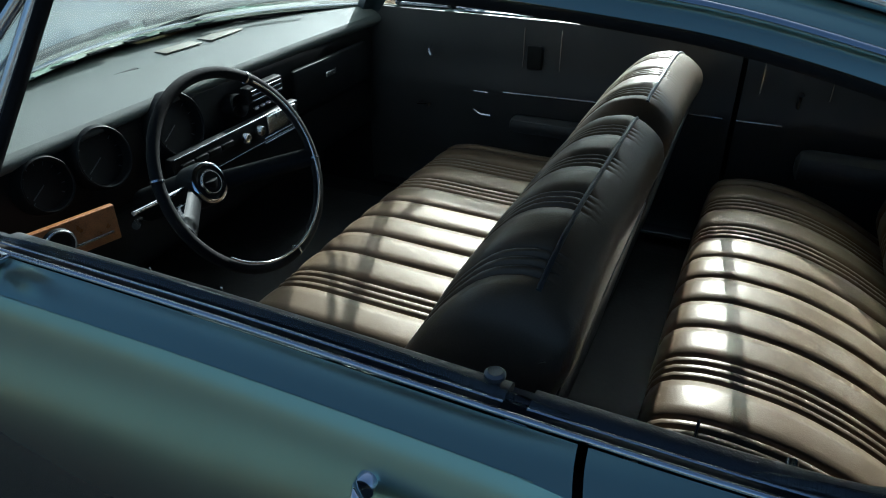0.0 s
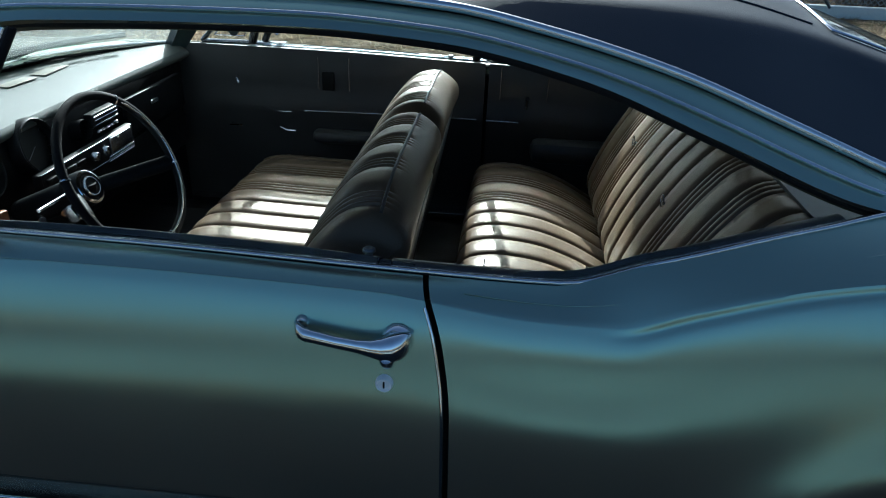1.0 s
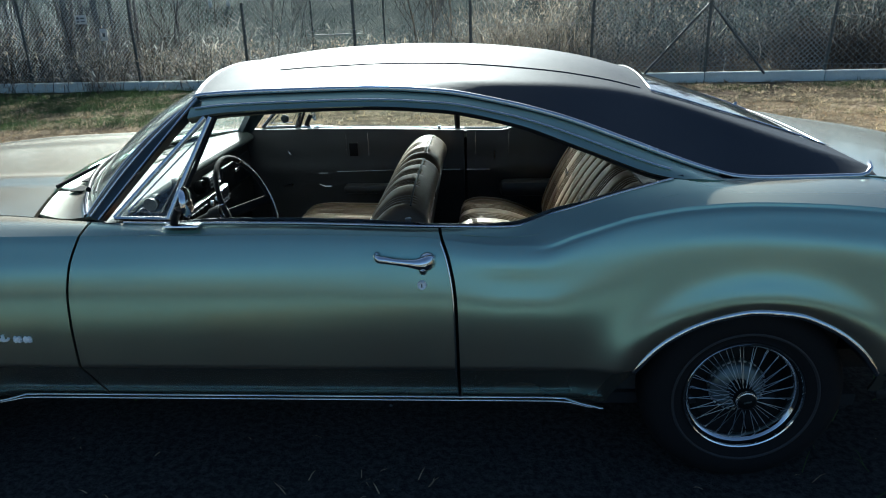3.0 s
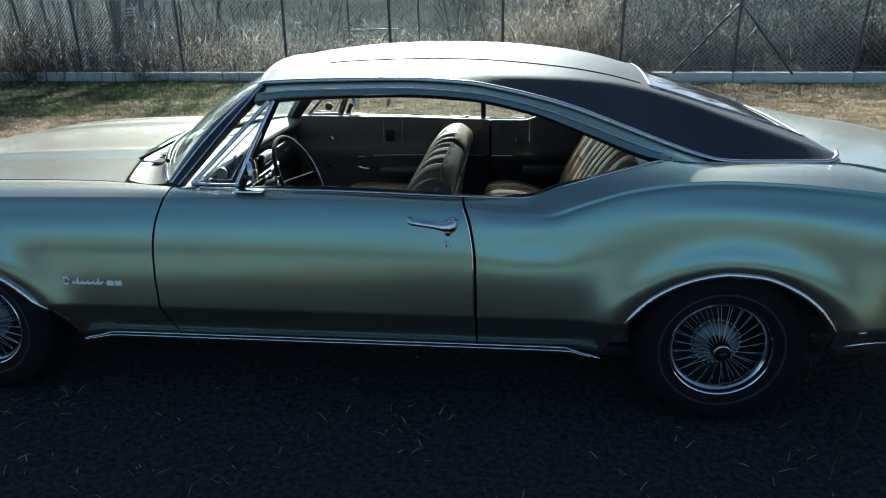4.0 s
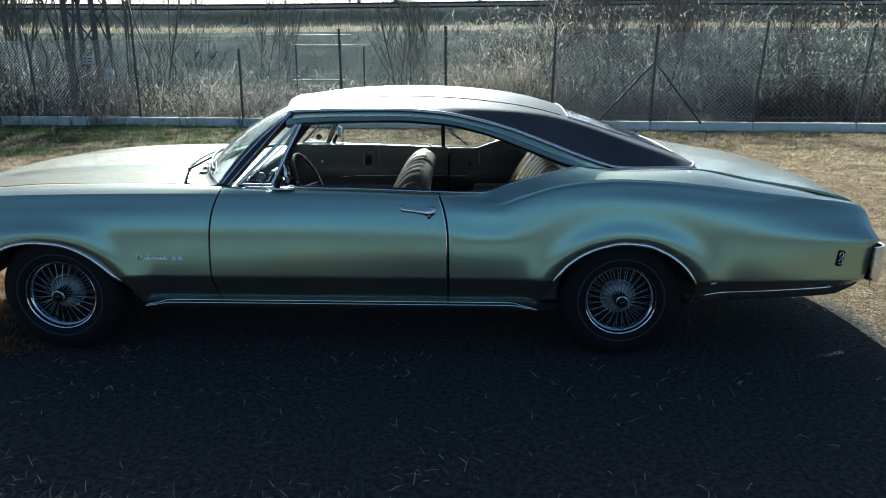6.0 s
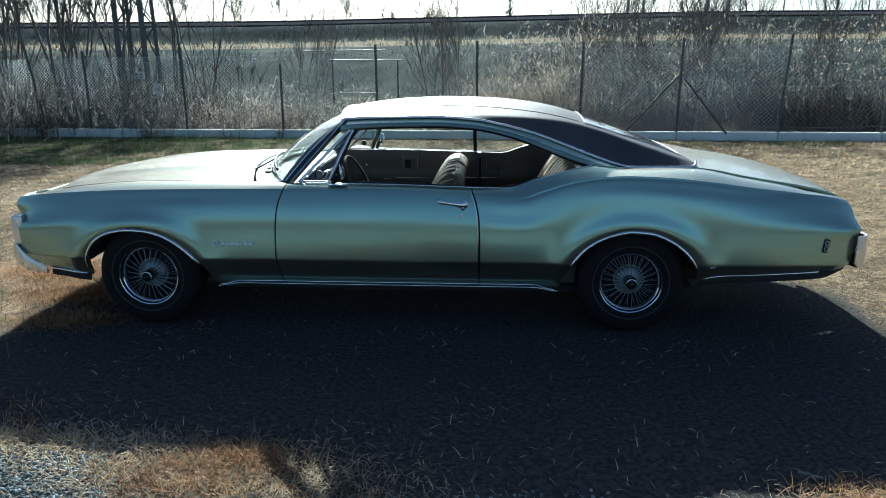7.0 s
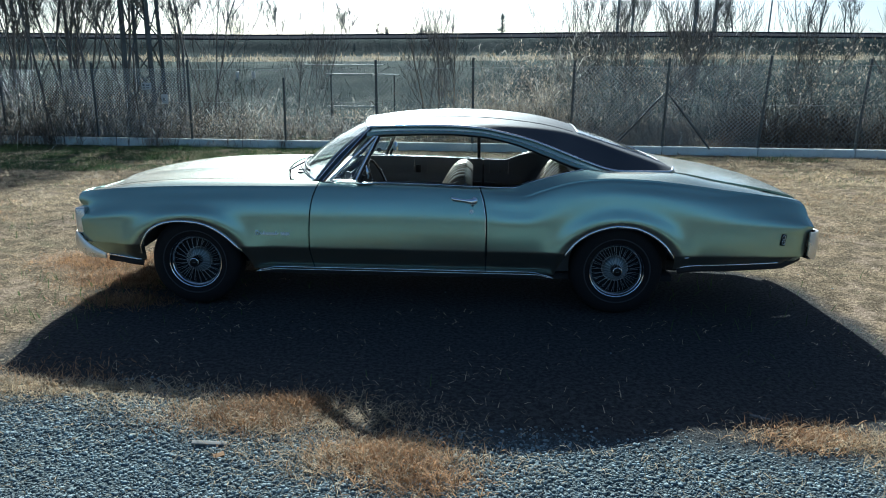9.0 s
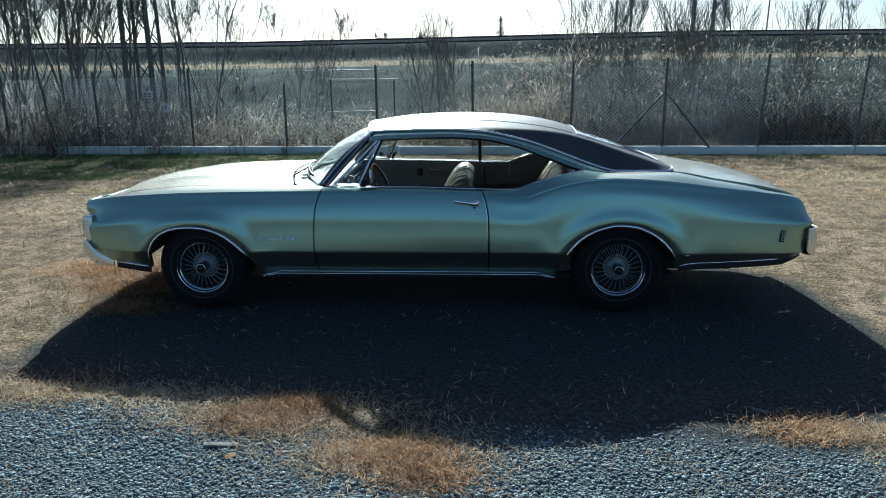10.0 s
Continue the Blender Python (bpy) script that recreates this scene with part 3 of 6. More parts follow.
for side in (-1, 1):
    arch_x = span(-1.985, -1.125, 60)
    side_skin("front_fender", side, stations(-2.46, -0.66, 0.03, arch_x), NOSE_END, lambda z: FRONT_GAP(z) - 0.0045)
    door = side_skin("door", side, stations(-0.66, 0.58, 0.03), lambda z: FRONT_GAP(z) + 0.0045, lambda z: REAR_GAP(z) - 0.005)
    side_skin("quarter_panel", side, stations(0.58, 2.86, 0.03, span(1.10, 1.985, 60)), lambda z: REAR_GAP(z) + 0.005, TAIL_END)
    # trims along the side
    rod("arch_trim", [(x, side * (half_width(x, ARCH_F(x)) + 0.003), ARCH_F(x)) for x in span(-1.965, -1.195, 40)],
        0.012, CHROME, car, 0.020)
    rod("arch_trim", [(x, side * (half_width(x, ARCH_R(x)) + 0.003), ARCH_R(x)) for x in span(1.178, 1.945, 40)],
        0.012, CHROME, car, 0.020)
    for dz in (0.0, 0.022):
        rod("rocker_trim", [(x, side * (half_width(x, 0.29 + dz) + 0.014), 0.283 + dz * (1 if -0.98 < x < 1.0 else 0.6) - 0.016 * ease(-x, 0.98, 1.11) - 0.018 * ease(x, 0.97, 1.105))
                            for x in span(-1.11 + dz, 1.105 - dz, 40)], 0.009, CHROME, car, 0.008)
    rod("lower_trim", [(x, side * (half_width(x, TAIL_LOW(x)) + 0.004), TAIL_LOW(x) + 0.012) for x in span(1.99, 2.71, 24)], 0.012, CHROME, car, 0.016)
    rod("lower_trim", [(x, side * (half_width(x, NOSE_LOW(x)) + 0.004), NOSE_LOW(x) + 0.004) for x in span(-2.25, -2.0, 12)], 0.012, CHROME, car, 0.014)
    rod("front_valance", [(x, side * (half_width(x, NOSE_LOW(x)) - 0.015), NOSE_LOW(x) - 0.025) for x in span(-2.26, -1.99, 10)], 0.02, UNDER, car, 0.05)
    # shaded body paint below the tail: the shade is put in as black
    rod("rear_valance", [(x, side * (half_width(x, TAIL_LOW(x)) - 0.015), TAIL_LOW(x) - 0.015 + 0.03 * ease(x, 2.74, 2.87)) for x in span(2.0, 2.87, 16)], 0.02, UNDER, car, 0.05)
    rod("door_edge_guard", [(REAR_GAP(z) - 0.008, side * (half_width(REAR_GAP(z), z) + 0.001), z) for z in span(0.42, 0.90, 24)], 0.006, CHROME, car, 0.006, up=(1, 0, 0))
    # crease line along the belt and the hip
    rod("belt_crease", [(x, side * (SHOULDER_Y(x) + 0.0012), SHOULDER_Z(x) + 0.001) for x in span(-0.6, 0.52, 24)], 0.0016, PAINT, car, 0.0016)
    # window ledge with a bright strip
    rod("belt_strip", [(x, side * (INNER_Y(x) - 0.004), INNER_Z(x) + 0.004) for x in span(-0.50, 1.30, 70)], 0.008, DULL_CHROME, car, 0.008)
    rod("upper_crease", [(x, side * (shoulder(x, 0.42)[0] + 0.0005), shoulder(x, 0.42)[1] + 0.0005) for x in span(0.62, 1.30, 40)], 0.0018, PAINT, car, 0.0016)

# dark inner shell that closes the body behind the gaps
for side in (-1, 1):
    def shell(x, k):
        z = 0.24 + (INNER_Z(x) - 0.05 - 0.24) * k
        inset = 0.035
        return (x, side * (half_width(x, max(z, 0.24)) - inset - 0.03 * k), z)
    for a, b in ((-1.10, 1.08),):
        v, f = sheet(span(a, b, 30), span(0, 1, 10), shell)
        thicken(mesh_object("inner_side", v, f, UNDER, 35, car, flip=side > 0), 0.015)
    # wheel wells
    for xc, arch, a, b in ((-1.562, ARCH_F, -1.957, -1.16), (1.552, ARCH_R, 1.14, 1.955)):
        v, f = sheet(span(a, b, 40), [0.0, 0.25, 1.0],
                     lambda x, k: (x + (xc - x) * -0.03 * k, side * (half_width(x, arch(x)) - 0.004 - 0.42 * k), arch(x) + 0.012 + 0.02 * k))
        thicken(mesh_object("wheel_well", v, f, UNDER, 35, car), 0.01)
part("underbody", box_bm((4.3, 1.20, 0.10), (0.38, 0, 0.30), 0.04), UNDER, car)
part("bumper_filler", box_bm((0.16, 1.55, 0.20), (2.86, 0, 0.50), 0.02), UNDER, car)
part("bumper_filler", box_bm((0.15, 1.50, 0.18), (-2.475, 0, 0.452), 0.02), UNDER, car)
part("engine", box_bm((1.40, 1.0, 0.36), (-1.70, 0, 0.60), 0.04), UNDER, car)
part("well_wall", box_bm((0.92, 0.03, 0.34), (-1.53, 0.56, 0.62), 0.01), UNDER, car)
part("well_wall", box_bm((0.9, 0.03, 0.5), (1.55, 0.62, 0.45), 0.01), UNDER, car)
part("well_wall", box_bm((0.92, 0.03, 0.34), (-1.53, -0.56, 0.62), 0.01), UNDER, car)
part("well_wall", box_bm((0.9, 0.03, 0.5), (1.55, -0.62, 0.45), 0.01), UNDER, car)

# ---- hood, cowl, deck ----
HOOD_Z = Curve((-2.48, 0.84), (-2.24, 0.902), (-2.05, 0.928), (-1.6, 0.970), (-1.1, 0.992), (-0.88, 0.998))


def hood_edge(x):
    return INNER_Y(x) - 0.004


def HOOD_FRONT(s):
    return -2.40 + 0.16 * abs(s) ** 1.6


def hood_point(x, s):
    y = s * hood_edge(x)
    k = 1 - abs(s) ** 2.2
    ridge = 0.014 * math.exp(-((abs(s) - 0.52) / 0.07) ** 2) * ease(x, -2.25, -1.9)
    z = INNER_Z(x) + 0.002 + (HOOD_Z(x) - INNER_Z(x)) * k + ridge
    return (x, y, z - 0.028 * (1 - ease(x - HOOD_FRONT(s), 0.0, 0.05)))


def hood_back(s):
    return -0.86 - 0.13 * (1 - abs(s) ** 2.0)


v, f = sheet(span(0, 1, 60), span(-1, 1, 41), lambda u, s: hood_point(HOOD_FRONT(s) + (hood_back(s) - HOOD_FRONT(s)) * u ** 1.25, s))
thicken(mesh_object("hood", v, f, PAINT, 30, car, "long metallic hood with two raised ridges"), 0.015)
v, f = sheet(span(0, 1, 8), span(-1, 1, 31), lambda u, s: (
    (hood_back(s) + 0.012) * (1 - u) + (-0.655 - 0.24 * (1 - abs(s) ** 2)) * u, s * (0.775 + 0.03 * u),
    0.955 + 0.035 * (1 - abs(s) ** 2.2) - 0.014 * math.sin(math.pi * u)))
thicken(mesh_object("cowl", v, f, PAINT, 30, car), 0.01)
for y in span(-0.5, 0.5, 9):
    part("cowl_slot", box_bm((0.05, 0.07, 0.004), (-0.90 + 0.1 * (y / 0.7) ** 2, y, 0.984 - 0.03 * (y / 0.75) ** 2), 0.0), BLACK, car)

DECK_Z = Curve((1.9, 1.062), (2.02, 1.050), (2.3, 1.012), (2.6, 0.955), (2.78, 0.908), (2.88, 0.86))
v, f = sheet(span(1.93, 2.86, 26), span(-1, 1, 33), lambda x, s: (
    x + 0.05 * (1 - s * s) * ease(x, 2.5, 2.86), s * (INNER_Y(x) - 0.004),
    INNER_Z(x) + 0.002 + (DECK_Z(x) - INNER_Z(x)) * (1 - abs(s) ** 2.4)))
thicken(mesh_object("trunk_lid", v, f, PAINT, 30, car), 0.015)


def tail_point(k, s):
    z = 0.44 + 0.44 * k
    xe = TAIL_END(z)
    ye = half_width(min(xe, 2.9), z) - 0.004 if z < SHOULDER_Z(2.86) else INNER_Y(2.86)
    return (xe + 0.055 * (1 - s * s) - 0.004, s * ye, z)


v, f = sheet(span(0, 1, 16), span(-1, 1, 25), tail_point)
thicken(mesh_object("tail_panel", v, f, PAINT, 30, car, flip=True), 0.012)
for side in (-1, 1):
    part("tail_lamp", box_bm((0.05, 0.52, 0.10), (2.955, side * 0.5, 0.60), 0.02), RED, car)


def bumper(name, plan, top, bottom, bulge, mat):
    """A bright bar across an end of the car that wraps round both corners. plan, top and bottom run from the middle to the end."""
    px = Curve(*[(t, x) for t, x, _ in plan])
    py = Curve(*[(t, y) for t, _, y in plan])
    zt, zb = Curve(*top), Curve(*bottom)

    def point(s, k):
        t = abs(s)
        out = math.sin(math.pi * k) ** 0.7 * bulge * (1 - 0.7 * t ** 4)
        along = ease(t, 0.6, 0.8)
        return (px(t) + out * (1 - along), math.copysign(py(t) + abs(out) * along * 0.4, s), zb(t) + (zt(t) - zb(t)) * k)

    v, f = sheet(span(-1, 1, 81), span(0, 1, 12), point)
    return thicken(mesh_object(name, v, f, mat, 40, car), 0.014, 0.0)


bumper("front_bumper", ((0, -2.55, 0.0), (0.4, -2.53, 0.5), (0.62, -2.505, 0.80), (0.72, -2.46, 0.895), (0.82, -2.38, 0.925), (1.0, -2.235, 0.945)),
       ((0, 0.53), (0.5, 0.545), (0.72, 0.542), (0.82, 0.47), (1.0, 0.392)), ((0, 0.36), (0.62, 0.40), (0.72, 0.405), (0.82, 0.365), (1.0, 0.358)), -0.03, BUMPER)
bumper("rear_bumper", ((0, 3.00, 0.0), (0.4, 2.985, 0.5), (0.62, 2.965, 0.80), (0.72, 2.972, 0.885), (0.82, 2.958, 0.913), (0.90, 2.935, 0.928), (1.0, 2.902, 0.936)),
       ((0, 0.56), (0.3, 0.58), (0.55, 0.665), (0.80, 0.662), (1.0, 0.658)), ((0, 0.40), (0.62, 0.43), (0.74, 0.465), (0.85, 0.458), (1.0, 0.49)), 0.03, BUMPER)
for side in (-1, 1):
    bezel = part("headlamp_bezel", box_bm((0.075, 0.46, 0.195), (-2.432, side * 0.672, 0.630), 0.014, 3), BUMPER, car, "pale chrome bezel round two headlamps")
    for dy in (0.0, 0.20):
        v, f = lathe([(0.0, -0.03), (0.05, -0.024), (0.075, -0.006), (0.085, 0.0), (0.088, 0.03), (0.07, 0.05), (0.0, 0.05)], 28)
        lamp = mesh_object("headlamp", v, f, IVORY, 40, bezel)
        lamp.matrix_basis = pose(-2.470, side * (0.78 - dy), 0.64, 0, 0, -90)


for side in (-1, 1):
    def cap(row, k):
        if row < 20:
            z = 0.50 + (SHOULDER_Z(-2.46) - 0.50) * row / 19
            y = half_width(-2.46, z)
        else:
            y, z = shoulder(-2.46, (row - 19) / 6)
        return (NOSE_END(z) + 0.004 - 0.012 * math.sin(math.pi * k), side * (y - 0.003) * (1 - 0.40 * k), z - 0.004 * k)
    v, f = sheet(list(range(26)), span(0, 1, 6), cap)
    thicken(mesh_object("fender_nose", v, f, PAINT, 40, car, flip=side > 0), 0.01, 0.0)


def header(s, k):
    a = abs(s)
    x_top = -2.478 + 0.02 * a ** 3
    zt = INNER_Z(-2.48) + 0.004 - 0.01 * a ** 4
    z = 0.745 + (zt - 0.745) * k
    return (x_top - 0.022 * math.sin(math.pi * k * 0.9), s * (half_width(-2.46, 0.78) - 0.004), z)


v, f = sheet(span(0, 1, 16), span(-1, 1, 41), lambda u, s: (
    -2.485 + (HOOD_FRONT(s) + 0.06 + 2.485) * u, s * (INNER_Y(-2.485 + 0.25 * u) + 0.004),
    INNER_Z(-2.485 + (HOOD_FRONT(s) + 2.545) * u) - 0.006 + 0.012 * (1 - s * s)))
thicken(mesh_object("header_top", v, f, PAINT, 40, car), 0.01)
v, f = sheet(span(-1, 1, 41), span(0, 1, 8), header)
thicken(mesh_object("header_panel", v, f, PAINT, 40, car), 0.012, 0.0)
v, f = sheet(span(0, 1, 14), span(-1, 1, 25), lambda k, s: (-2.44 - 0.05 * (1 - s * s) + 0.03 * k, s * 0.74, 0.45 + 0.31 * k))
thicken(mesh_object("grille_panel", v, f, BLACK, 30, car), 0.02)
for k in range(9):
    z = 0.54 + k * 0.024
    rod("grille_bar", [(-2.452 - 0.05 * (1 - (y / 0.83) ** 2), y, z) for y in span(-0.42, 0.42, 11)], 0.008, CHROME, car)

# ---- roof and glass ----
ROOF_C = Curve((-0.40, 1.362), (-0.30, 1.385), (-0.1, 1.415), (0.1, 1.433), (0.37, 1.442), (0.64, 1.436), (0.92, 1.411), (1.11, 1.378),
               (1.25, 1.340), (1.5, 1.262), (1.8, 1.150), (2.0, 1.060))
DRIP_Z = Curve((-0.40, 1.30), (-0.30, 1.327), (-0.24, 1.335), (0.0, 1.345), (0.3, 1.349), (0.55, 1.335), (0.74, 1.301), (0.94, 1.250), (1.16, 1.171),
               (1.33, 1.107), (1.45, 1.066), (1.53, 1.046), (1.62, 1.041), (1.95, 1.041), (2.0, 1.041))
DRIP_Y = Curve((-0.40, 0.61), (-0.26, 0.645), (0.1, 0.665), (0.6, 0.672), (1.0, 0.69), (1.4, 0.715), (1.6, 0.722), (1.95, 0.706), (2.0, 0.70))


ROOF_FOLD = Curve((-0.36, 0.97), (0.3, 0.95), (0.7, 0.90), (1.0, 0.82), (1.3, 0.74), (1.5, 0.76), (1.7, 0.83), (1.85, 0.89), (2.0, 0.93))


def roof_front(s):
    return -0.285 - 0.075 * (1 - abs(s) ** 2)


def roof_point(x, s):
    a = abs(s)
    ze, zc = DRIP_Z(x), ROOF_C(x)
    rear = ease(x, 0.7, 1.4)
    f = ROOF_FOLD(x)
    c = 1 - 0.6 * ease(x, 0.2, 1.5)
    top, flank, w = 1 - c * a * a, (1 - c * f * f) * (1 - a) / (1 - f), 0.025
    k = -w * math.log(math.exp(-top / w) + math.exp(-min(flank, 6.0) / w))
    k = max(0.0, k) * ease(1 - a, -0.012, 0.012)
    y = DRIP_Y(x) * (a - 0.10 * rear * math.sin(math.pi * a) * a)
    return (x, math.copysign(y, s), ze + (zc - ze) * k)


ROOF_S = sorted(set([-1, -0.995, -0.985, -0.97, -0.95, -0.92, -0.88, -0.84, -0.8] + span(-0.6, 0.6, 21) + span(-0.78, -0.62, 9) + span(0.62, 0.78, 9) + [-0.9, -0.86, -0.82, 0.82, 0.86, 0.9]  + [0.8, 0.84, 0.88, 0.92, 0.95, 0.97, 0.985, 0.995, 1]))
ROOF_U = span(0, 1, 70)
GLASS_S, GLASS_A, GLASS_B = 0.64, 1.30, 1.94


def roof_uv(u, s):
    x = roof_front(s) + (1.985 - roof_front(s)) * u
    return roof_point(x, s)


v, f = sheet(ROOF_U, ROOF_S, roof_uv)
hole = []
for face in f:
    c = sum((Vector(v[i]) for i in face), Vector()) / 4
    sc = abs(sum(ROOF_S[i % len(ROOF_S)] for i in face) / 4)
    if GLASS_A < c.x < GLASS_B and sc < GLASS_S:
        hole.append(face)
kept = [face for face in f if face not in set(hole)]
thicken(mesh_object("vinyl_roof", v, kept, VINYL, 60, car, "dark navy vinyl roof covering with seams"), 0.02)
v2, f2 = sheet(span(GLASS_A - 0.02, GLASS_B + 0.02, 20), span(-GLASS_S - 0.02, GLASS_S + 0.02, 25), lambda x, s: tuple(Vector(roof_point(x, s)) - Vector((0, 0, 0.006))))
thicken(mesh_object("rear_window", v2, f2, GLASS, 60, car), 0.005)
ring = [roof_point(x, -GLASS_S) for x in span(GLASS_A, GLASS_B, 20)] + [roof_point(GLASS_B, s) for s in span(-GLASS_S, GLASS_S, 20)][1:-1] \
    + [roof_point(x, GLASS_S) for x in span(GLASS_B, GLASS_A, 20)] + [roof_point(GLASS_A, s) for s in span(GLASS_S, -GLASS_S, 20)][1:-1]
rod("window_trim", [tuple(Vector(p) + Vector((0, 0, 0.004))) for p in ring], 0.009, CHROME, car, 0.006, closed=True)
for side in (-1, 1):
    line = [(x, side * (DRIP_Y(x) + 0.004), DRIP_Z(x) + 0.002) for x in span(-0.285, 1.93, 80)]
    end = [(1.955, side * 0.70, 1.046), (1.972, side * 0.685, 1.06), (1.975, side * 0.66, 1.075)]
    rod("drip_moulding", line + end, 0.016, DULL_CHROME, car, 0.018)
    rod("roof_seam", [tuple(Vector(roof_point(x, side * 0.63)) + Vector((0, 0, 0.001))) for x in span(-0.05, 1.26, 50)], 0.005, VINYL, car, 0.004)
rod("roof_front_trim", [tuple(Vector(roof_point(roof_front(s), s)) + Vector((-0.006, 0, -0.004))) for s in span(-1, 1, 40)], 0.022, CHROME, car, 0.024)

# windscreen
def screen(u, s):
    base = Vector((-0.66 - 0.25 * (1 - s * s), s * 0.80, 0.952 + 0.035 * (1 - abs(s) ** 2.2)))
    top = Vector((roof_front(s) + 0.0, s * 0.625, roof_point(roof_front(s), s)[2] - 0.014))
    p = base.lerp(top, u)
    out = Vector((-0.02, 0, 0.03)) * math.sin(math.pi * u)
    return tuple(p + out)


v, f = sheet(span(0, 1, 14), span(-0.985, 0.985, 31), screen)
shield = thicken(mesh_object("windscreen", v, f, DUSTY_GLASS, 60, car), 0.005)
shield.visible_shadow = False
rod("screen_base_trim", [tuple(Vector(screen(0, s)) + Vector((-0.004, 0, 0.002))) for s in span(-1, 1, 40)], 0.022, CHROME, car, 0.016)
for y0, y1 in ((-0.62, -0.02), (0.05, 0.62)):
    s0, s1 = y0 / 0.8, y1 / 0.8
    rod("wiper", [tuple(Vector(screen(0.05 + 0.03 * k, s0 + (s1 - s0) * k)) + Vector((-0.012, 0, 0.008))) for k in span(0, 1, 10)], 0.018, BLACK, car, 0.020)
    rod("wiper_arm", [(-0.93, (y0 + y1) / 2 - 0.2, 0.985), tuple(Vector(screen(0.065, (s0 + s1) / 2)) + Vector((-0.02, 0, 0.012)))], 0.016, BLACK, car, 0.016)

# roof rail, pillars and vent frames round each side window
WINDOW_TOP = Curve((-0.30, 1.268), (-0.15, 1.287), (0.3, 1.298), (0.55, 1.284), (0.79, 1.236), (1.03, 1.152), (1.275, 1.068), (1.36, 1.055))
for side in (-1, 1):
    def rail(x, k):
        y0, z0 = DRIP_Y(x) + 0.004, DRIP_Z(x) - 0.008
        zt = min(WINDOW_TOP(x) + 0.002, z0 - 0.012) if x < 1.34 else min(INNER_Z(x), z0 - 0.002)
        y1 = 0.735 + 0.065 * ease(x, 0.7, 1.35) - 0.05 * ease(x, 1.38, 1.6)
        return (x, side * (y0 + (y1 - y0) * k + 0.012 * math.sin(math.pi * k)), z0 + (zt - z0) * k)
    v, f = sheet(span(-0.29, 1.47, 80), span(0, 1, 7), rail)
    thicken(mesh_object("roof_rail", v, f, PAINT, 40, car, flip=side < 0), 0.03, -1.0)
    rod("rail_gutter", [tuple(Vector(rail(x, 0.5)) + Vector((0, side * 0.006, 0))) for x in span(-0.27, 1.30, 60)], 0.010, DULL_CHROME, car, 0.008)
    rod("window_seal", [tuple(Vector(rail(x, 1.0)) + Vector((0, -side * 0.016, -0.002))) for x in span(-0.25, 1.335, 60)], 0.020, RUBBER, car, 0.026)
    # windscreen pillar
    def pillar(u, k):
        a = Vector(screen(u, side * (0.975 + 0.0 * k)))
        b = Vector((-0.60 + 0.335 * u, side * (0.835 - 0.15 * u), 0.948 + 0.378 * u))
        p = a.lerp(b, k)
        return tuple(p + Vector((-0.004, side * 0.014, 0.006)) * math.sin(math.pi * k))
    v, f = sheet(span(0, 1, 16), span(0, 1, 6), pillar)
    thicken(mesh_object("windscreen_pillar", v, f, PILLAR, 40, car, flip=side < 0), 0.035, -1.0)
    rod("pillar_moulding", [tuple(Vector(pillar(u, 0.15)) + Vector((0, side * 0.004, 0.004))) for u in span(0, 1, 12)], 0.008, CHROME, car, 0.006)
    rod("pillar_moulding", [tuple(Vector(pillar(u, 0.55)) + Vector((0, side * 0.004, 0.004))) for u in span(0, 1, 12)], 0.006, CHROME, car, 0.006)
    rod("pillar_moulding", [tuple(Vector(pillar(u, 0.95)) + Vector((0, side * 0.004, 0.004))) for u in span(0, 1, 12)], 0.008, CHROME, car, 0.006)
    # vent window
    a = Vector((-0.545, side * 0.838, 0.958))
    b = Vector((-0.205, side * 0.745, 1.275))
    c = Vector((-0.355, side * 0.85, 0.958))
    vent = part("vent_window_frame", box_bm((0.004, 0.004, 0.004), a), RUBBER, car)
    rod("post", [c, c.lerp(b, 0.5) + Vector((-0.004, 0, 0)), b], 0.020, DULL_CHROME, vent, 0.018, up=(0, 1, 0))
    rod("inner_post", [c + Vector((0.018, 0, 0)), b + Vector((0.016, 0, 0))], 0.014, RUBBER, vent, 0.024, up=(0, 1, 0))
    rod("sloping_bar", [a, b + Vector((-0.02, 0, 0.0))], 0.018, DULL_CHROME, vent, 0.014, up=(0, 1, 0))
    rod("sill_bar", [a, c], 0.016, DULL_CHROME, vent, 0.014)
    inner = [a + Vector((0.05, 0, 0.022)), c + Vector((-0.022, 0, 0.022)), b + Vector((-0.034, 0, -0.055))]
    rod("bright_frame", inner, 0.006, CHROME, vent, 0.006, closed=True, up=(0, 1, 0))
    pane = mesh_object("pane", [a, c, b, a + Vector((0, -side * 0.004, 0)), c + Vector((0, -side * 0.004, 0)), b + Vector((0, -side * 0.004, 0))],
                       [(0, 1, 2), (5, 4, 3), (0, 3, 4, 1), (1, 4, 5, 2), (2, 5, 3, 0)], GLASS, 0, vent)
    pane.visible_shadow = False
    v, f = lathe([(0.0, 0.0), (0.012, 0.0), (0.016, 0.006), (0.022, 0.006), (0.022, -0.004), (0.0, -0.004)], 20)
    knob = mesh_object("vent_knob", v, f, GREY, 40, vent)
    knob.location = (-0.415, side * 0.838, 1.004)
    # lowered glass that still stands a little above the sill
    for g0, g1, h in ((-0.33, 0.53, 0.013), (0.70, 1.02, 0.012)):
        v, f = sheet(span(g0, g1, 20), [0, 1], lambda x, k: (x, side * (INNER_Y(x) - 0.03), INNER_Z(x) - 0.03 + (0.03 + h * (1 - ((x - (g0 + g1) / 2) / (g1 - g0) * 2) ** 4)) * k))
        g = thicken(mesh_object("lowered_glass", v, f, GLASS, 30, car), 0.005, crisp=False)
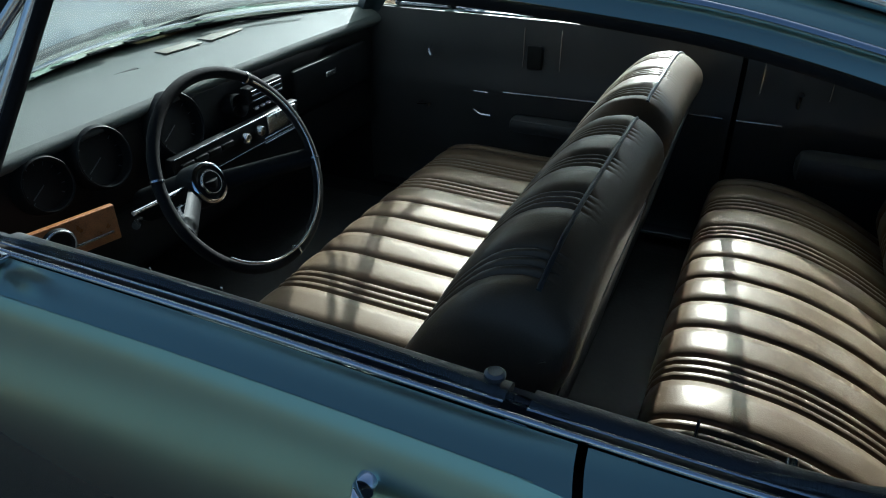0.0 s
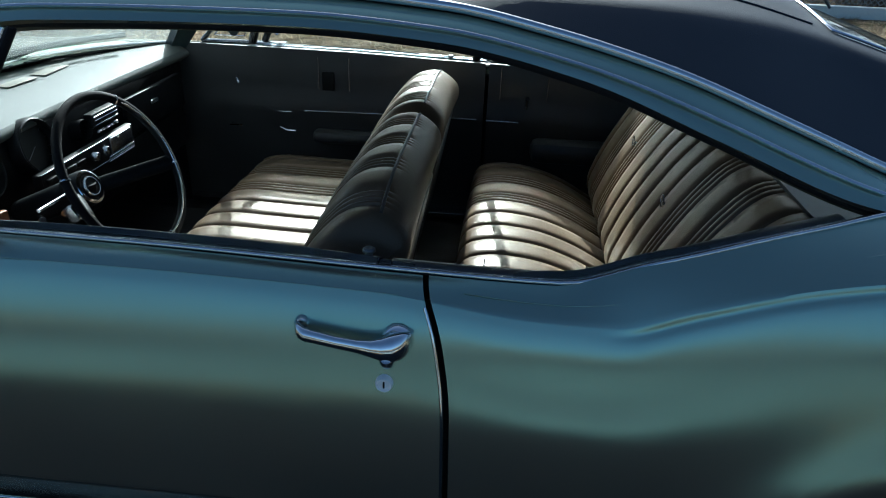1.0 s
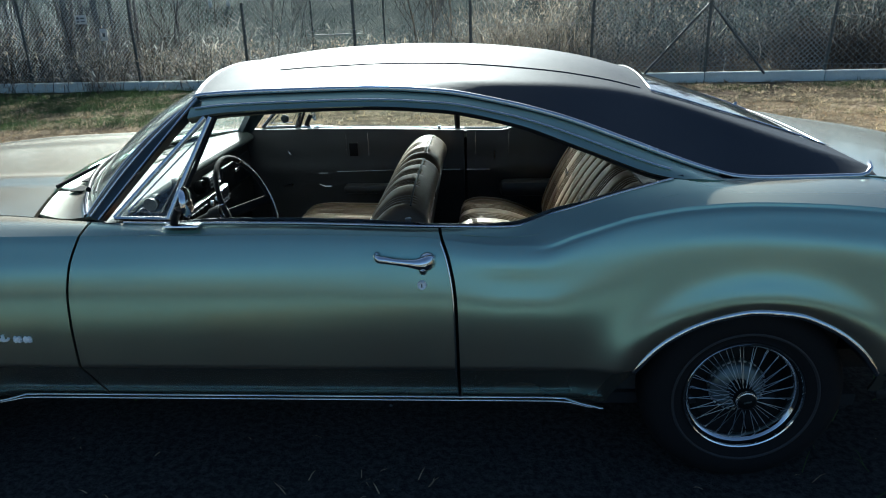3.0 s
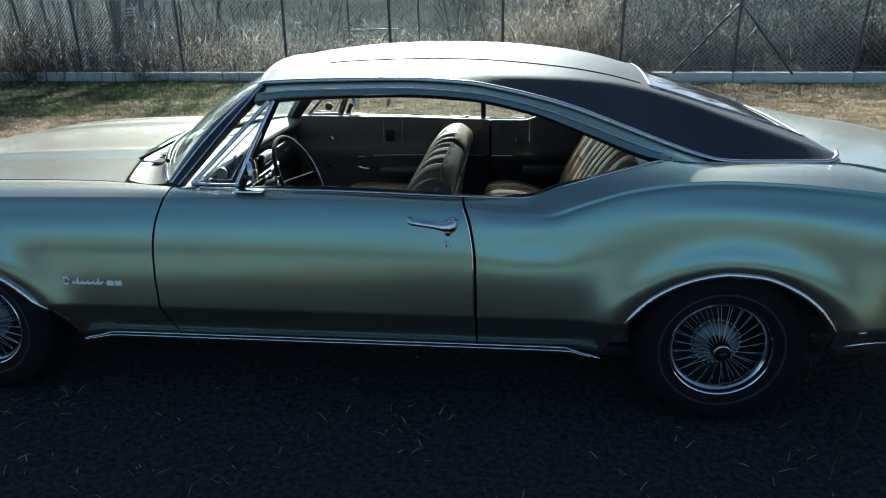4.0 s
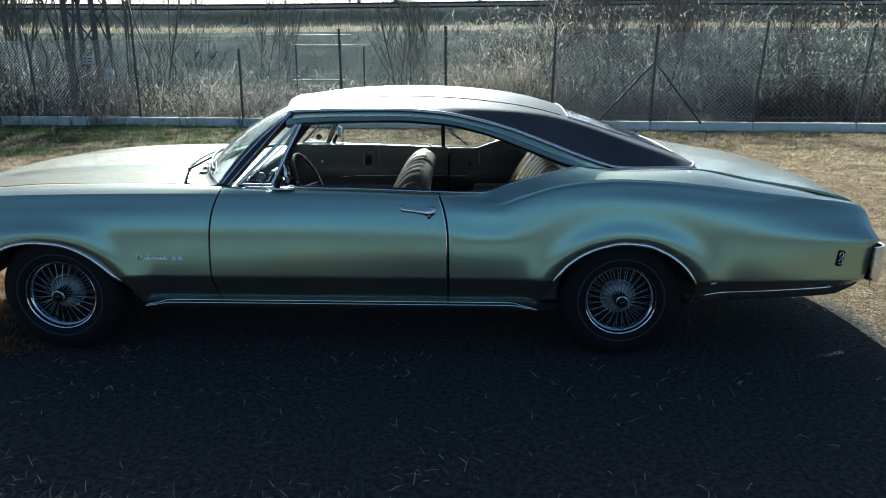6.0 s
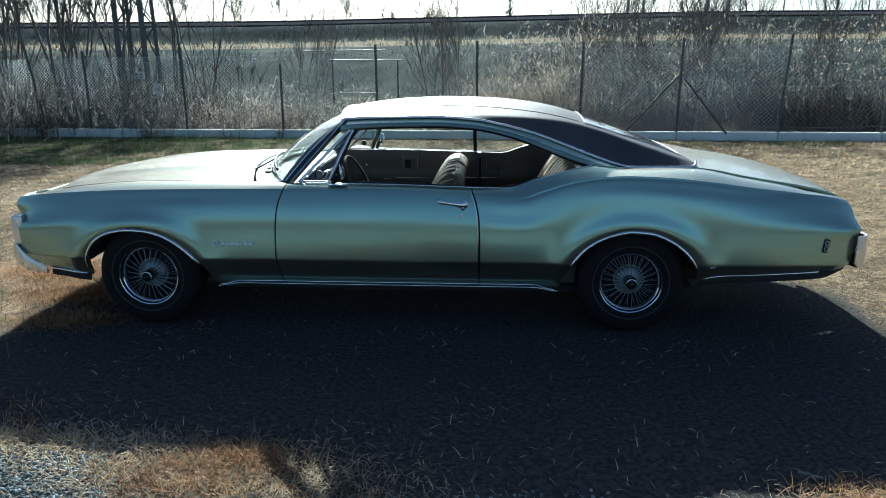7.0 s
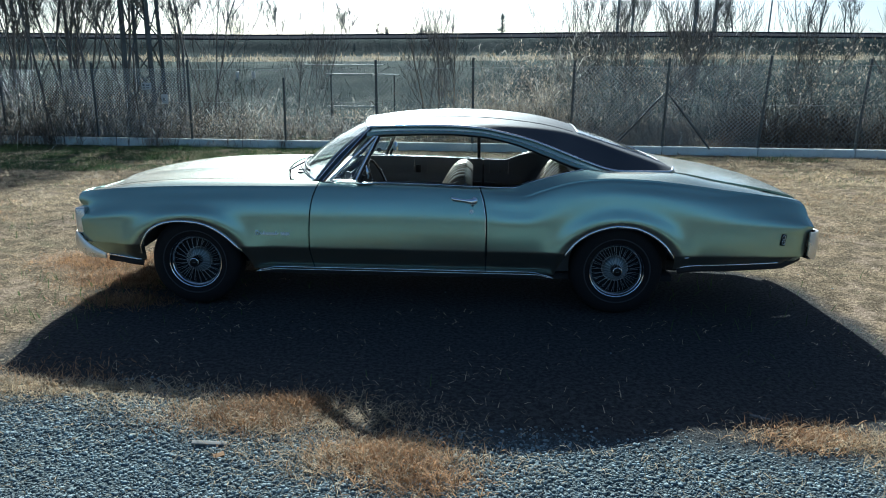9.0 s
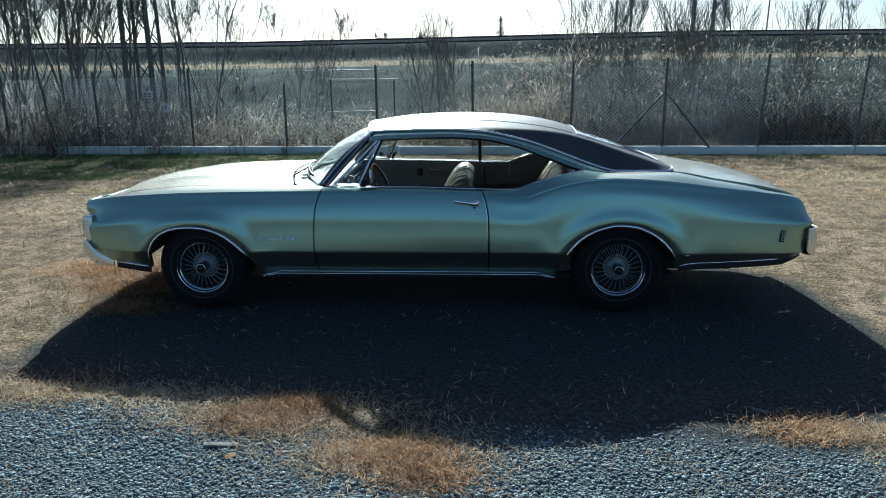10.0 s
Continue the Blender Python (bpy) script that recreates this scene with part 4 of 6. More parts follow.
        g.visible_shadow = False
    # divider where door glass and quarter glass meet, on the far side raised
# exterior mirrors, handles, locks
def door_mirror(side):
    x, y, z = -0.335, side * 0.905, 0.951
    base = part("door_mirror", box_bm((0.12, 0.045, 0.012), (x + 0.05, y, z), 0.005), CHROME, car, "round chrome door mirror")
    rod("stalk", [(x + 0.02, y, z), (x + 0.035, y + side * 0.006, z + 0.035), (x + 0.05, y + side * 0.012, z + 0.06)], 0.026, BLACK, base, 0.026)
    v, f = lathe([(0.0, -0.018), (0.028, -0.016), (0.044, -0.007), (0.052, 0.003), (0.050, 0.008), (0.0, 0.006)], 28)
    head = mesh_object("head", v, f, CHROME, 40, base)
    head.matrix_basis = pose(x + 0.078, y + side * 0.006, z + 0.082, -6, 0, 90 - side * 8)


door_mirror(-1)
door_mirror(1)
for side in (-1, 1):
    zc = 0.852
    yy = lambda x, z: side * half_width(x, z)
    lever = ((0.345, 0.000, 0.863, 0.008, 0.004), (0.348, 0.010, 0.863, 0.0115, 0.008), (0.355, 0.020, 0.862, 0.0130, 0.011), (0.366, 0.027, 0.860, 0.0120, 0.010),
             (0.385, 0.031, 0.859, 0.0110, 0.0085), (0.42, 0.034, 0.854, 0.0105, 0.0075), (0.455, 0.035, 0.850, 0.0115, 0.008), (0.478, 0.034, 0.847, 0.0150, 0.011),
             (0.495, 0.031, 0.846, 0.0205, 0.016), (0.512, 0.027, 0.847, 0.0245, 0.019), (0.527, 0.020, 0.848, 0.0240, 0.018), (0.538, 0.011, 0.850, 0.0190, 0.012), (0.543, 0.000, 0.851, 0.0120, 0.004))
    v, f = [], []
    for x, off, z, h, d in lever:
        v += [(x, yy(x, zc) + side * (off + d * math.cos(a)), z + h * math.sin(a) - 0.12 * d * math.cos(a)) for a in span(0, 2 * math.pi * 19 / 20, 20)]
    for i in range(len(lever) - 1):
        f += [(i * 20 + k, i * 20 + (k + 1) % 20, i * 20 + 20 + (k + 1) % 20, i * 20 + 20 + k) for k in range(20)]
    f += [tuple(range(19, -1, -1)), tuple(range(len(v) - 20, len(v)))]
    handle = mesh_object("door_handle", v, f, CHROME, 60, car, "chrome door handle", flip=side > 0)
    for x, z, r in ((0.516, 0.846, 0.027), (0.355, 0.862, 0.013)):
        v, f = lathe([(0.0, -0.008), (r * 0.9, -0.008), (r, -0.004), (r * 1.04, 0.006), (0.0, 0.006)], 32)
        foot = mesh_object("handle_foot", v, f, CHROME, 40, handle)
        foot.matrix_basis = pose(x, yy(x, z), z, 0, 0, 0 if side < 0 else 180)
    v, f = lathe([(0.0, -0.010), (0.010, -0.010), (0.0130, -0.006), (0.0130, 0.010), (0.0, 0.010)], 20)
    push = mesh_object("push_button", v, f, DULL_CHROME, 40, handle)
    push.matrix_basis = pose(0.503, yy(0.503, 0.82) + side * 0.022, 0.826, -50 if side < 0 else 35, 0, 0 if side < 0 else 180)
    v, f = lathe([(0.0, -0.006), (0.009, -0.006), (0.0105, -0.009), (0.013, -0.009), (0.0150, -0.004), (0.0155, 0.006), (0.0, 0.006)], 28)
    lock = mesh_object("door_lock", v, f, BADGE, 40, car)
    lock.matrix_basis = pose(0.497, yy(0.497, 0.771), 0.771, 0, 0, 0 if side < 0 else 180)
    slot = part("keyhole", box_bm((0.003, 0.003, 0.012), (0, -0.0065, 0)), BLACK, lock)
    # script badge and tail emblem as plain bright shapes
    badge = part("script_badge", box_bm((0.004, 0.003, 0.004), (-1.07, yy(-1.07, 0.575) + side * 0.001, 0.575)), CHROME, car, "small chrome script badge")
    stroke = [(-1.075, 0.600), (-1.06, 0.604), (-1.048, 0.592), (-1.052, 0.576), (-1.072, 0.574), (-1.070, 0.602)]
    rod("stroke", [(x, yy(x, z) + side * 0.004, z) for x, z in stroke], 0.010, BADGE, badge, 0.010)
    for k in range(6):
        x = -1.035 + 0.022 * k
        h = (0.014, 0.026, 0.014, 0.014, 0.014, 0.024)[k]
        rod("stroke", [(x, yy(x, z) + side * 0.004, z) for z in (0.575, 0.575 + h)], 0.010, BADGE, badge, 0.010)
        rod("stroke", [(x + d, yy(x, 0.575) + side * 0.004, 0.577 + e) for d, e in ((0, 0), (0.012, 0.002), (0.02, 0.01))], 0.010, BADGE, badge, 0.010)
    for k in range(2):
        rod("stroke", [(-0.875 + 0.035 * k + 0.011 * math.cos(t), yy(-0.87, 0.58) + side * 0.004, 0.582 + 0.009 * math.sin(2 * t)) for t in span(0, 6.28, 14)], 0.010, BADGE, badge, 0.010)
    emblem = part("tail_emblem", box_bm((0.034, 0.008, 0.085), (2.71, yy(2.71, 0.60) + side * 0.011, 0.605), 0.006, turn=Matrix.Rotation(radians(6), 4, "Y")), BLACK, car, "small dark emblem with bright rims")
    for z in (0.625, 0.588):
        rod("rim", [(2.71 + 0.011 * math.cos(t), yy(2.71, z) + side * 0.017, z + 0.014 * math.sin(t)) for t in span(0, 6.28, 14)], 0.004, CHROME, emblem, 0.005)
    rod("side_marker", [(2.02, yy(2.02, 0.47) + side * 0.004, 0.468), (2.05, yy(2.05, 0.47) + side * 0.004, 0.470)], 0.006, CHROME, car, 0.008)


# ---- wheels ----
def wheel(x, side):
    w = part("wheel", cyl_bm(0.012, 0.012, 0.02, (0, 0.06, 0), "y", 12), UNDER, car, "wire wheel with black tyre")
    w.matrix_basis = pose(x, side * 0.86, 0.342, 0, 0, 0 if side < 0 else 180)
    prof = [(0.192, -0.055), (0.205, -0.072), (0.235, -0.086), (0.268, -0.090), (0.300, -0.082), (0.322, -0.066), (0.334, -0.045),
            (0.335, -0.02), (0.335, 0.06), (0.334, 0.085), (0.322, 0.105), (0.28, 0.128), (0.22, 0.118), (0.192, 0.095)]
    v, f = lathe(prof, 72, True)
    mesh_object("tyre", v, f, RUBBER, 40, w)
    v, f = lathe([(0.233, -0.0865), (0.238, -0.0915), (0.243, -0.0885)], 72)
    mesh_object("sidewall_rib", v, f, RIB, 40, w)
    v, f = lathe([(0.205, -0.062), (0.203, -0.074), (0.198, -0.079), (0.194, -0.077), (0.192, -0.071)], 72)
    mesh_object("rim_lip", v, f, CHROME, 40, w)
    v, f = lathe([(0.192, -0.071), (0.190, -0.064), (0.189, -0.058)], 72)
    mesh_object("rim_groove", v, f, BLACK, 40, w)
    v, f = lathe([(0.189, -0.058), (0.186, -0.060), (0.179, -0.054), (0.174, -0.044), (0.171, -0.02), (0.170, 0.06)], 72)
    mesh_object("rim", v, f, CHROME, 40, w)
    v, f = lathe([(0.0, 0.03), (0.06, 0.03), (0.11, 0.04), (0.170, 0.055), (0.170, 0.065), (0.0, 0.06)], 48)
    mesh_object("backing_dish", v, f, BLACK, 40, w)
    v, f = lathe([(0.034, -0.026), (0.056, -0.022), (0.080, -0.012), (0.089, 0.0), (0.092, 0.012), (0.092, 0.03)], 48)
    mesh_object("inner_disc", v, f, DISC, 40, w)
    for k in range(32):
        a = 2 * math.pi * k / 32
        ob = new("vane", VANES[0]) if VANES else part("vane", box_bm((0.006, 0.007, 0.009), (0.094, -0.001, 0), 0.001), SPOKE, w)
        VANES.append(ob.data)
        ob.parent = w
        ob.matrix_basis = Matrix.Rotation(-a, 4, "Y")
    v, f = lathe([(0.0, -0.112), (0.024, -0.111), (0.031, -0.106), (0.036, -0.094), (0.038, -0.085), (0.040, -0.01)], 36)
    mesh_object("hub_cap", v, f, BLACK, 40, w)
    v, f = lathe([(0.030, -0.1085), (0.033, -0.1075), (0.0355, -0.100)], 36)
    mesh_object("hub_ring", v, f, DULL_CHROME, 40, w)
    part("hub_mark", box_bm((0.026, 0.003, 0.005), (0, -0.113, 0), 0.001, turn=Matrix.Rotation(radians(-15), 4, "Y")), DISC, w)
    for k in range(48):
        a = 2 * math.pi * k / 48
        if k < 2:
            cross = 0.10 if k else -0.10
            p0 = Vector((0.039 * math.cos(cross), -0.084 if k else -0.050, 0.039 * math.sin(cross)))
            p1 = Vector((0.168 if k else 0.160, -0.046 if k else -0.020, 0))
            v, f = sweep([p0, p0.lerp(p1, 0.97), p0.lerp(p1, 0.975), p1 + Vector((0.006, -0.002, 0))], 0.0020, 0.0020, 5)
            ob = mesh_object("spoke", v, f, SPOKE, 60, w) if k not in SPOKES else new("spoke", SPOKES[k])
            SPOKES[k] = ob.data
        else:
            ob = new("spoke", SPOKES[k % 2])
        ob.parent = w
        ob.matrix_basis = Matrix.Rotation(-a, 4, "Y")
    return w


SPOKES, VANES = {}, []
for wx in (-1.562, 1.562):
    for side in (-1, 1):
        wheel(wx, side)

# ---- cabin ----
part("floor_pan", box_bm((3.1, 1.62, 0.05), (0.45, 0, 0.255), 0.01), CARPET, car)
part("firewall", box_bm((0.04, 1.72, 0.68), (-0.93, 0, 0.60), 0.01), UNDER, car)
part("rear_bulkhead", box_bm((0.03, 1.5, 0.66), (1.36, 0, 0.62), 0.01), UNDER, car)
v, f = sheet(span(1.26, 1.97, 8), span(-1, 1, 9), lambda x, s: (x, s * 0.70, 0.985 + 0.05 * ease(x, 1.26, 1.9)))
thicken(mesh_object("parcel_shelf", v, f, TRIMVINYL, 30, car), 0.02)
v, f = sheet(span(-0.27, 1.29, 40), span(-0.99, 0.99, 25), lambda x, s: tuple(Vector(roof_point(x, s)) - Vector((0, 0, 0.035))))
thicken(mesh_object("headliner", v, f, TRIMVINYL, 60, car), 0.008)

# door and quarter trim panels
for side in (-1, 1):
    for name, a, b in (("door_trim_panel", -0.655, 0.585), ("quarter_trim_panel", 0.60, 1.36)):
        def inside(x, k):
            top = INNER_Z(x) + (0.004 if side > 0 else -0.028)
            z = 0.30 + (top - 0.30) * k
            y = 0.80 + 0.006 * ease(k, 0.86, 1.0) - 0.012 * math.exp(-((z - 0.717) / 0.05) ** 2) - 0.05 * ease(x, 1.1, 1.36) * k
            return (x, side * y, z)
        v, f = sheet(span(a, b, 26), span(0, 1, 24), inside)
        panel = thicken(mesh_object(name, v, f, TRIMVINYL, 40, car, flip=side < 0), 0.02)
        ledge = [(x, side * (INNER_Y(x) - 0.022), INNER_Z(x) + (0.003 if side > 0 else -0.008)) for x in span(max(a, -0.30), min(b, 1.3), 26)]
        rod("sill_strip", ledge, 0.024, DULL_CHROME if name[0] == "d" and side > 0 else RUBBER, panel, 0.008)
        for x in ((-0.07, 0.052) if name[0] == "d" else (0.648, 0.83)):
            rod("stitched_seam", [(x, side * (0.797 + 0.004 * ease(z, 0.88, 0.95)), z) for z in span(0.80, 0.925, 6)], 0.003, DULL_CHROME, panel, 0.003, up=(1, 0, 0))
        if name[0] == "d":
            rod("bright_line", [(x, side * 0.786, 0.712 + 0.006 * ease(x, -0.2, 0.2)) for x in span(-0.13, 0.56, 20)], 0.006, CHROME, panel, 0.006)
            rod("bright_line", [(x, side * 0.786, 0.705) for x in span(-0.235, -0.185, 4)], 0.006, CHROME, panel, 0.005)
            rod("pull_handle", [(-0.232, side * 0.785, 0.640), (-0.20, side * 0.765, 0.634), (-0.165, side * 0.765, 0.634)], 0.012, CHROME, panel, 0.010)
            rod("vent_crank", [(-0.395, side * 0.785, 0.842), (-0.385, side * 0.75, 0.834), (-0.372, side * 0.74, 0.822)], 0.012, CHROME, panel, 0.010)
            rod("window_crank", [(-0.43, side * 0.785, 0.645), (-0.43, side * 0.755, 0.645), (-0.395, side * 0.75, 0.65), (-0.38, side * 0.735, 0.652)], 0.012, CHROME, panel, 0.012)
            part("ash_tray", box_bm((0.05, 0.012, 0.075), (-0.03, side * 0.792, 0.835), 0.004), BLACK, panel)
            part("armrest", box_bm((0.42, 0.07, 0.05), (0.12, side * 0.765, 0.62), 0.018), TRIMVINYL, panel)
        else:
            rod("bright_line", [(x, side * 0.786, 0.717) for x in span(0.60, 0.725, 6)], 0.006, CHROME, panel, 0.006)
            rod("window_crank", [(0.752, side * 0.785, 0.79), (0.752, side * 0.745, 0.79), (0.752, side * 0.735, 0.825), (0.752, side * 0.715, 0.832)], 0.014, CHROME, panel, 0.014)
            part("armrest", box_bm((0.40, 0.10, 0.09), (0.98, side * 0.75, 0.62), 0.03), TRIMVINYL, panel)
    part("sill_plate", box_bm((1.2, 0.08, 0.02), (-0.03, side * 0.785, 0.315), 0.006), DULL_CHROME, car)
    rod("lock_stem", [(0.447, side * 0.842, 0.88), (0.447, side * 0.842, 0.944)], 0.011, GREY, car, 0.011, up=(1, 0, 0))
    v, f = lathe([(0.0, -0.006), (0.008, -0.006), (0.0115, -0.003), (0.0115, 0.001), (0.007, 0.004), (0.0055, 0.016)], 20)
    knob = mesh_object("lock_button", v, f, GREY, 40, car)
    knob.matrix_basis = pose(0.447, side * 0.842, 0.946, -90, 0, 0)
    for a, b in ((-0.29, 0.462), (0.488, 1.24)):
        cap = [(x, side * (INNER_Y(x) - 0.048), INNER_Z(x) - 0.012) for x in span(a, b, 30)]
        cap = rod("sill_cap", cap, 0.036, TRIMVINYL, car, 0.020, sides=12)
        rod("bright_edge", [(x, side * (INNER_Y(x) - 0.029), INNER_Z(x) - 0.005) for x in span(a, b, 30)], 0.005, DULL_CHROME, cap, 0.004)
        rod("outer_seal", [(x, side * (INNER_Y(x) - 0.016), INNER_Z(x) - 0.004) for x in span(a, b, 30)], 0.016, RUBBER, cap, 0.010)

# raised glass on the far side, with the post between the two panes
v, f = sheet(span(-0.34, 0.535, 20), [0, 1], lambda x, k: (x, (INNER_Y(x) - 0.03) * (1 - k) + 0.735 * k, INNER_Z(x) * (1 - k) + (WINDOW_TOP(x) + 0.004) * k))
g = thicken(mesh_object("raised_glass", v, f, GLASS, 30, car), 0.005)
g.visible_shadow = False
v, f = sheet(span(0.56, 1.33, 20), [0, 1], lambda x, k: (x, (INNER_Y(x) - 0.03) * (1 - k) + (0.735 + 0.065 * ease(x, 0.7, 1.35)) * k, INNER_Z(x) * (1 - k) + (WINDOW_TOP(x) + 0.004) * k))
g = thicken(mesh_object("raised_glass", v, f, GLASS, 30, car), 0.005)
g.visible_shadow = False
rod("glass_post", [(0.548, 0.838, 0.94), (0.545, 0.79, 1.11), (0.54, 0.735, 1.29)], 0.030, RUBBER, car, 0.022, up=(0, 1, 0))


# ---- seats ----
def groove_lines(y0, y1, start=0.0, period=0.0):
    """Where the pleats lie across a seat: groups of four close ones between wider cushions."""
    if period:
        out, y = [], y0 + start
        while y < y1:
            out += [y, y + 0.018, y + 0.036, y + 0.054]
            y += period
    else:
        half = [0.05, 0.15, 0.25, 0.273, 0.296, 0.319, 0.425, 0.448, 0.471, 0.494, 0.60]
        out = [-g for g in half] + half
    return sorted(g for g in out if y0 + 0.02 < g < y1 - 0.02)


def pleated(name, outline, y0, y1, grooves, mat, parent, soft=0.045, span_on=(0.0, 1.0), crown=0.0, label="", drop=(0.0, 0.1, 0.0, 0.1)):
    """A stuffed form: a closed outline in x and z, drawn out along y, with pleats sunk in along it and rounded ends."""
    n = len(outline)
    low, high = min(p[1] for p in outline), max(p[1] for p in outline)
    normals = []
    for i in range(n):
        a, b = outline[i - 1], outline[(i + 1) % n]
        t = Vector((b[0] - a[0], b[1] - a[1])).normalized()
        normals.append((t.y, -t.x))
    marks = [y0] + list(grooves) + [y1]
    ys = {y0, y1, y0 + soft * 0.08, y0 + soft * 0.3, y0 + soft * 0.6, y0 + soft, y1 - soft * 0.08, y1 - soft * 0.3, y1 - soft * 0.6, y1 - soft}
    for g in grooves:
        ys |= {g, g - 0.0025, g + 0.0025, g - 0.006, g + 0.006}
    for a, b in zip(marks, marks[1:]):
        ys |= {a + (b - a) * k for k in (0.3, 0.5, 0.7)}
    ys = sorted(y for y in ys if y0 <= y <= y1)

    def point(y, i):
        e = min(y - y0, y1 - y)
        d = soft - math.sqrt(max(0.0, soft ** 2 - (soft - e) ** 2)) if e < soft else 0.0
        k = i / n
        on = ease(k, span_on[0] - 0.02, span_on[0] + 0.02) * (1 - ease(k, span_on[1] - 0.02, span_on[1] + 0.02))
        lower = min((abs(y - g) for g in grooves), default=1.0)
        sunk = 0.011 * math.exp(-(lower / 0.0036) ** 2)
        for a, b in zip(marks, marks[1:]):
            if a <= y <= b:
                sunk -= min(0.0026, 0.06 * (b - a)) * (1 - ((2 * y - a - b) / (b - a)) ** 2)
        swell = crown * (1 - ((2 * y - y0 - y1) / (y1 - y0)) ** 2) * on
        nx, nz = normals[i]
        m = -d - sunk * on + swell
        near, far = clamp(1 - (y - y0) / drop[1]), clamp(1 - (y1 - y) / drop[3])
        top = ease(outline[i][1], low + 0.45 * (high - low), high)
        return (outline[i][0] + nx * m, y, outline[i][1] + nz * m - top * (drop[0] * near ** 2 + drop[2] * far ** 2))

    rows = list(range(n))
    v, f = sheet(ys, rows, point)
    for i in range(len(ys) - 1):
        f.append((i * n + n - 1, (i + 1) * n + n - 1, (i + 1) * n, i * n))
    f.append(tuple(range(n)))
    f.append(tuple(reversed(range((len(ys) - 1) * n, len(ys) * n))))
    return mesh_object(name, v, f, mat, 70, parent, label)


def rounded(points, rounds=3):
    """A closed outline with its corners cut round."""
    for _ in range(rounds):
        out = []
        for i in range(len(points)):
            a, b = points[i], points[(i + 1) % len(points)]
            out += [(a[0] * 0.78 + b[0] * 0.22, a[1] * 0.78 + b[1] * 0.22), (a[0] * 0.22 + b[0] * 0.78, a[1] * 0.22 + b[1] * 0.78)]
        points = out
    return points


front_seat = part("front_seat", box_bm((0.5, 1.2, 0.10), (0.08, 0, 0.36), 0.02), UNDER, car, "pleated vinyl front bench with two backrests")
cushion = rounded([(0.30, 0.42), (0.30, 0.545), (0.20, 0.568), (0.0, 0.572), (-0.18, 0.578), (-0.27, 0.553), (-0.275, 0.45), (-0.22, 0.40), (0.0, 0.40)], 2)
pleated("cushion", cushion, -0.67, 0.67, groove_lines(-0.67, 0.67), SEAT, front_seat, 0.05, (0.10, 0.68), 0.012)
back = rounded([(0.400, 0.42), (0.425, 0.60), (0.472, 0.80), (0.500, 0.885), (0.492, 0.935), (0.435, 0.978), (0.355, 0.960), (0.285, 0.88), (0.205, 0.72), (0.135, 0.58), (0.20, 0.44)], 2)
for a, b in ((-0.71, 0.012), (0.022, 0.69)):
    rest = pleated("backrest", back, a, b, groove_lines(a, b, 0.075, 0.158), SEAT, front_seat, 0.05, (0.42, 0.95),
                   drop=(0.048, 0.30, 0.035, 0.09) if a < -0.5 else (0.035, 0.09, 0.060, 0.30))
    da, db = (0.048, 0.30) if a < -0.5 else (0.035, 0.09), (0.035, 0.09) if a < -0.5 else (0.060, 0.30)
    seam = [(0.436, y, 0.971 - da[0] * clamp(1 - (y - a) / da[1]) ** 2 - db[0] * clamp(1 - (b - y) / db[1]) ** 2) for y in span(a + 0.05, b - 0.05, 24)]
    rod("piping", seam, 0.008, TRIMVINYL, rest, 0.008)
    part("back_shell", box_bm((0.014, b - a - 0.10, 0.36), (0.438, (a + b) / 2, 0.62), 0.006, turn=Matrix.Rotation(radians(11), 4, "Y")), TRIMVINYL, rest)

rear_seat = part("rear_seat", box_bm((0.5, 1.2, 0.14), (0.85, 0, 0.37), 0.02), UNDER, car, "pleated vinyl rear bench with buttoned backrest")
cushion = rounded([(1.12, 0.38), (1.10, 0.43), (1.0, 0.495), (0.90, 0.55), (0.79, 0.588), (0.66, 0.600), (0.575, 0.575), (0.565, 0.46), (0.60, 0.38), (0.9, 0.38)], 2)
pleated("cushion", cushion, -0.69, 0.69, groove_lines(-0.69, 0.69), SEAT, rear_seat, 0.06, (0.10, 0.68), 0.012)
back = rounded([(1.26, 0.46), (1.38, 0.70), (1.36, 0.95), (1.29, 0.985), (1.21, 0.965), (1.13, 0.86), (1.045, 0.70), (0.99, 0.54), (1.06, 0.46)], 2)
rest = pleated("backrest", back, -0.70, 0.70, groove_lines(-0.70, 0.70), SEAT, rear_seat, 0.07, (0.34, 0.90))
for y, x, z in ((-0.18, 1.105, 0.80), (0.33, 1.105, 0.80)):
    v, f = lathe([(0.0, -0.006), (0.008, -0.005), (0.011, 0.0), (0.011, 0.008), (0.0, 0.008)], 16)
    button = mesh_object("button", v, f, DULL_CHROME, 40, rest, "small bright button")
    button.matrix_basis = pose(x, y, z, 0, 25, 90)
    loop = rod("loop", [(x - 0.012, y + 0.016 * math.cos(t), z + 0.012 + 0.016 * math.sin(t)) for t in span(0, 6.28, 14)], 0.004, CHROME, rest, 0.004)

# seat belts
belt = part("seat_belt", box_bm((0.10, 0.045, 0.018), (0.16, -0.60, 0.603), 0.006, turn=Matrix.Rotation(radians(25), 4, "Z")), BLACK, car, "black seat belt with buckle")
rod("webbing", [(0.24, -0.62, 0.585), (0.17, -0.61, 0.606), (0.11, -0.58, 0.604), (0.07, -0.575, 0.602)], 0.045, BLACK, belt, 0.004)
rod("tongue", [(0.10, -0.60, 0.612), (0.135, -0.575, 0.616), (0.16, -0.555, 0.612)], 0.022, CHROME, belt, 0.004)
belt = part("seat_belt", box_bm((0.07, 0.05, 0.016), (0.165, 0.235, 0.612), 0.005, turn=Matrix.Rotation(radians(-25), 4, "Y")), PAPER, car, "pale belt buckle between cushion and backrest")
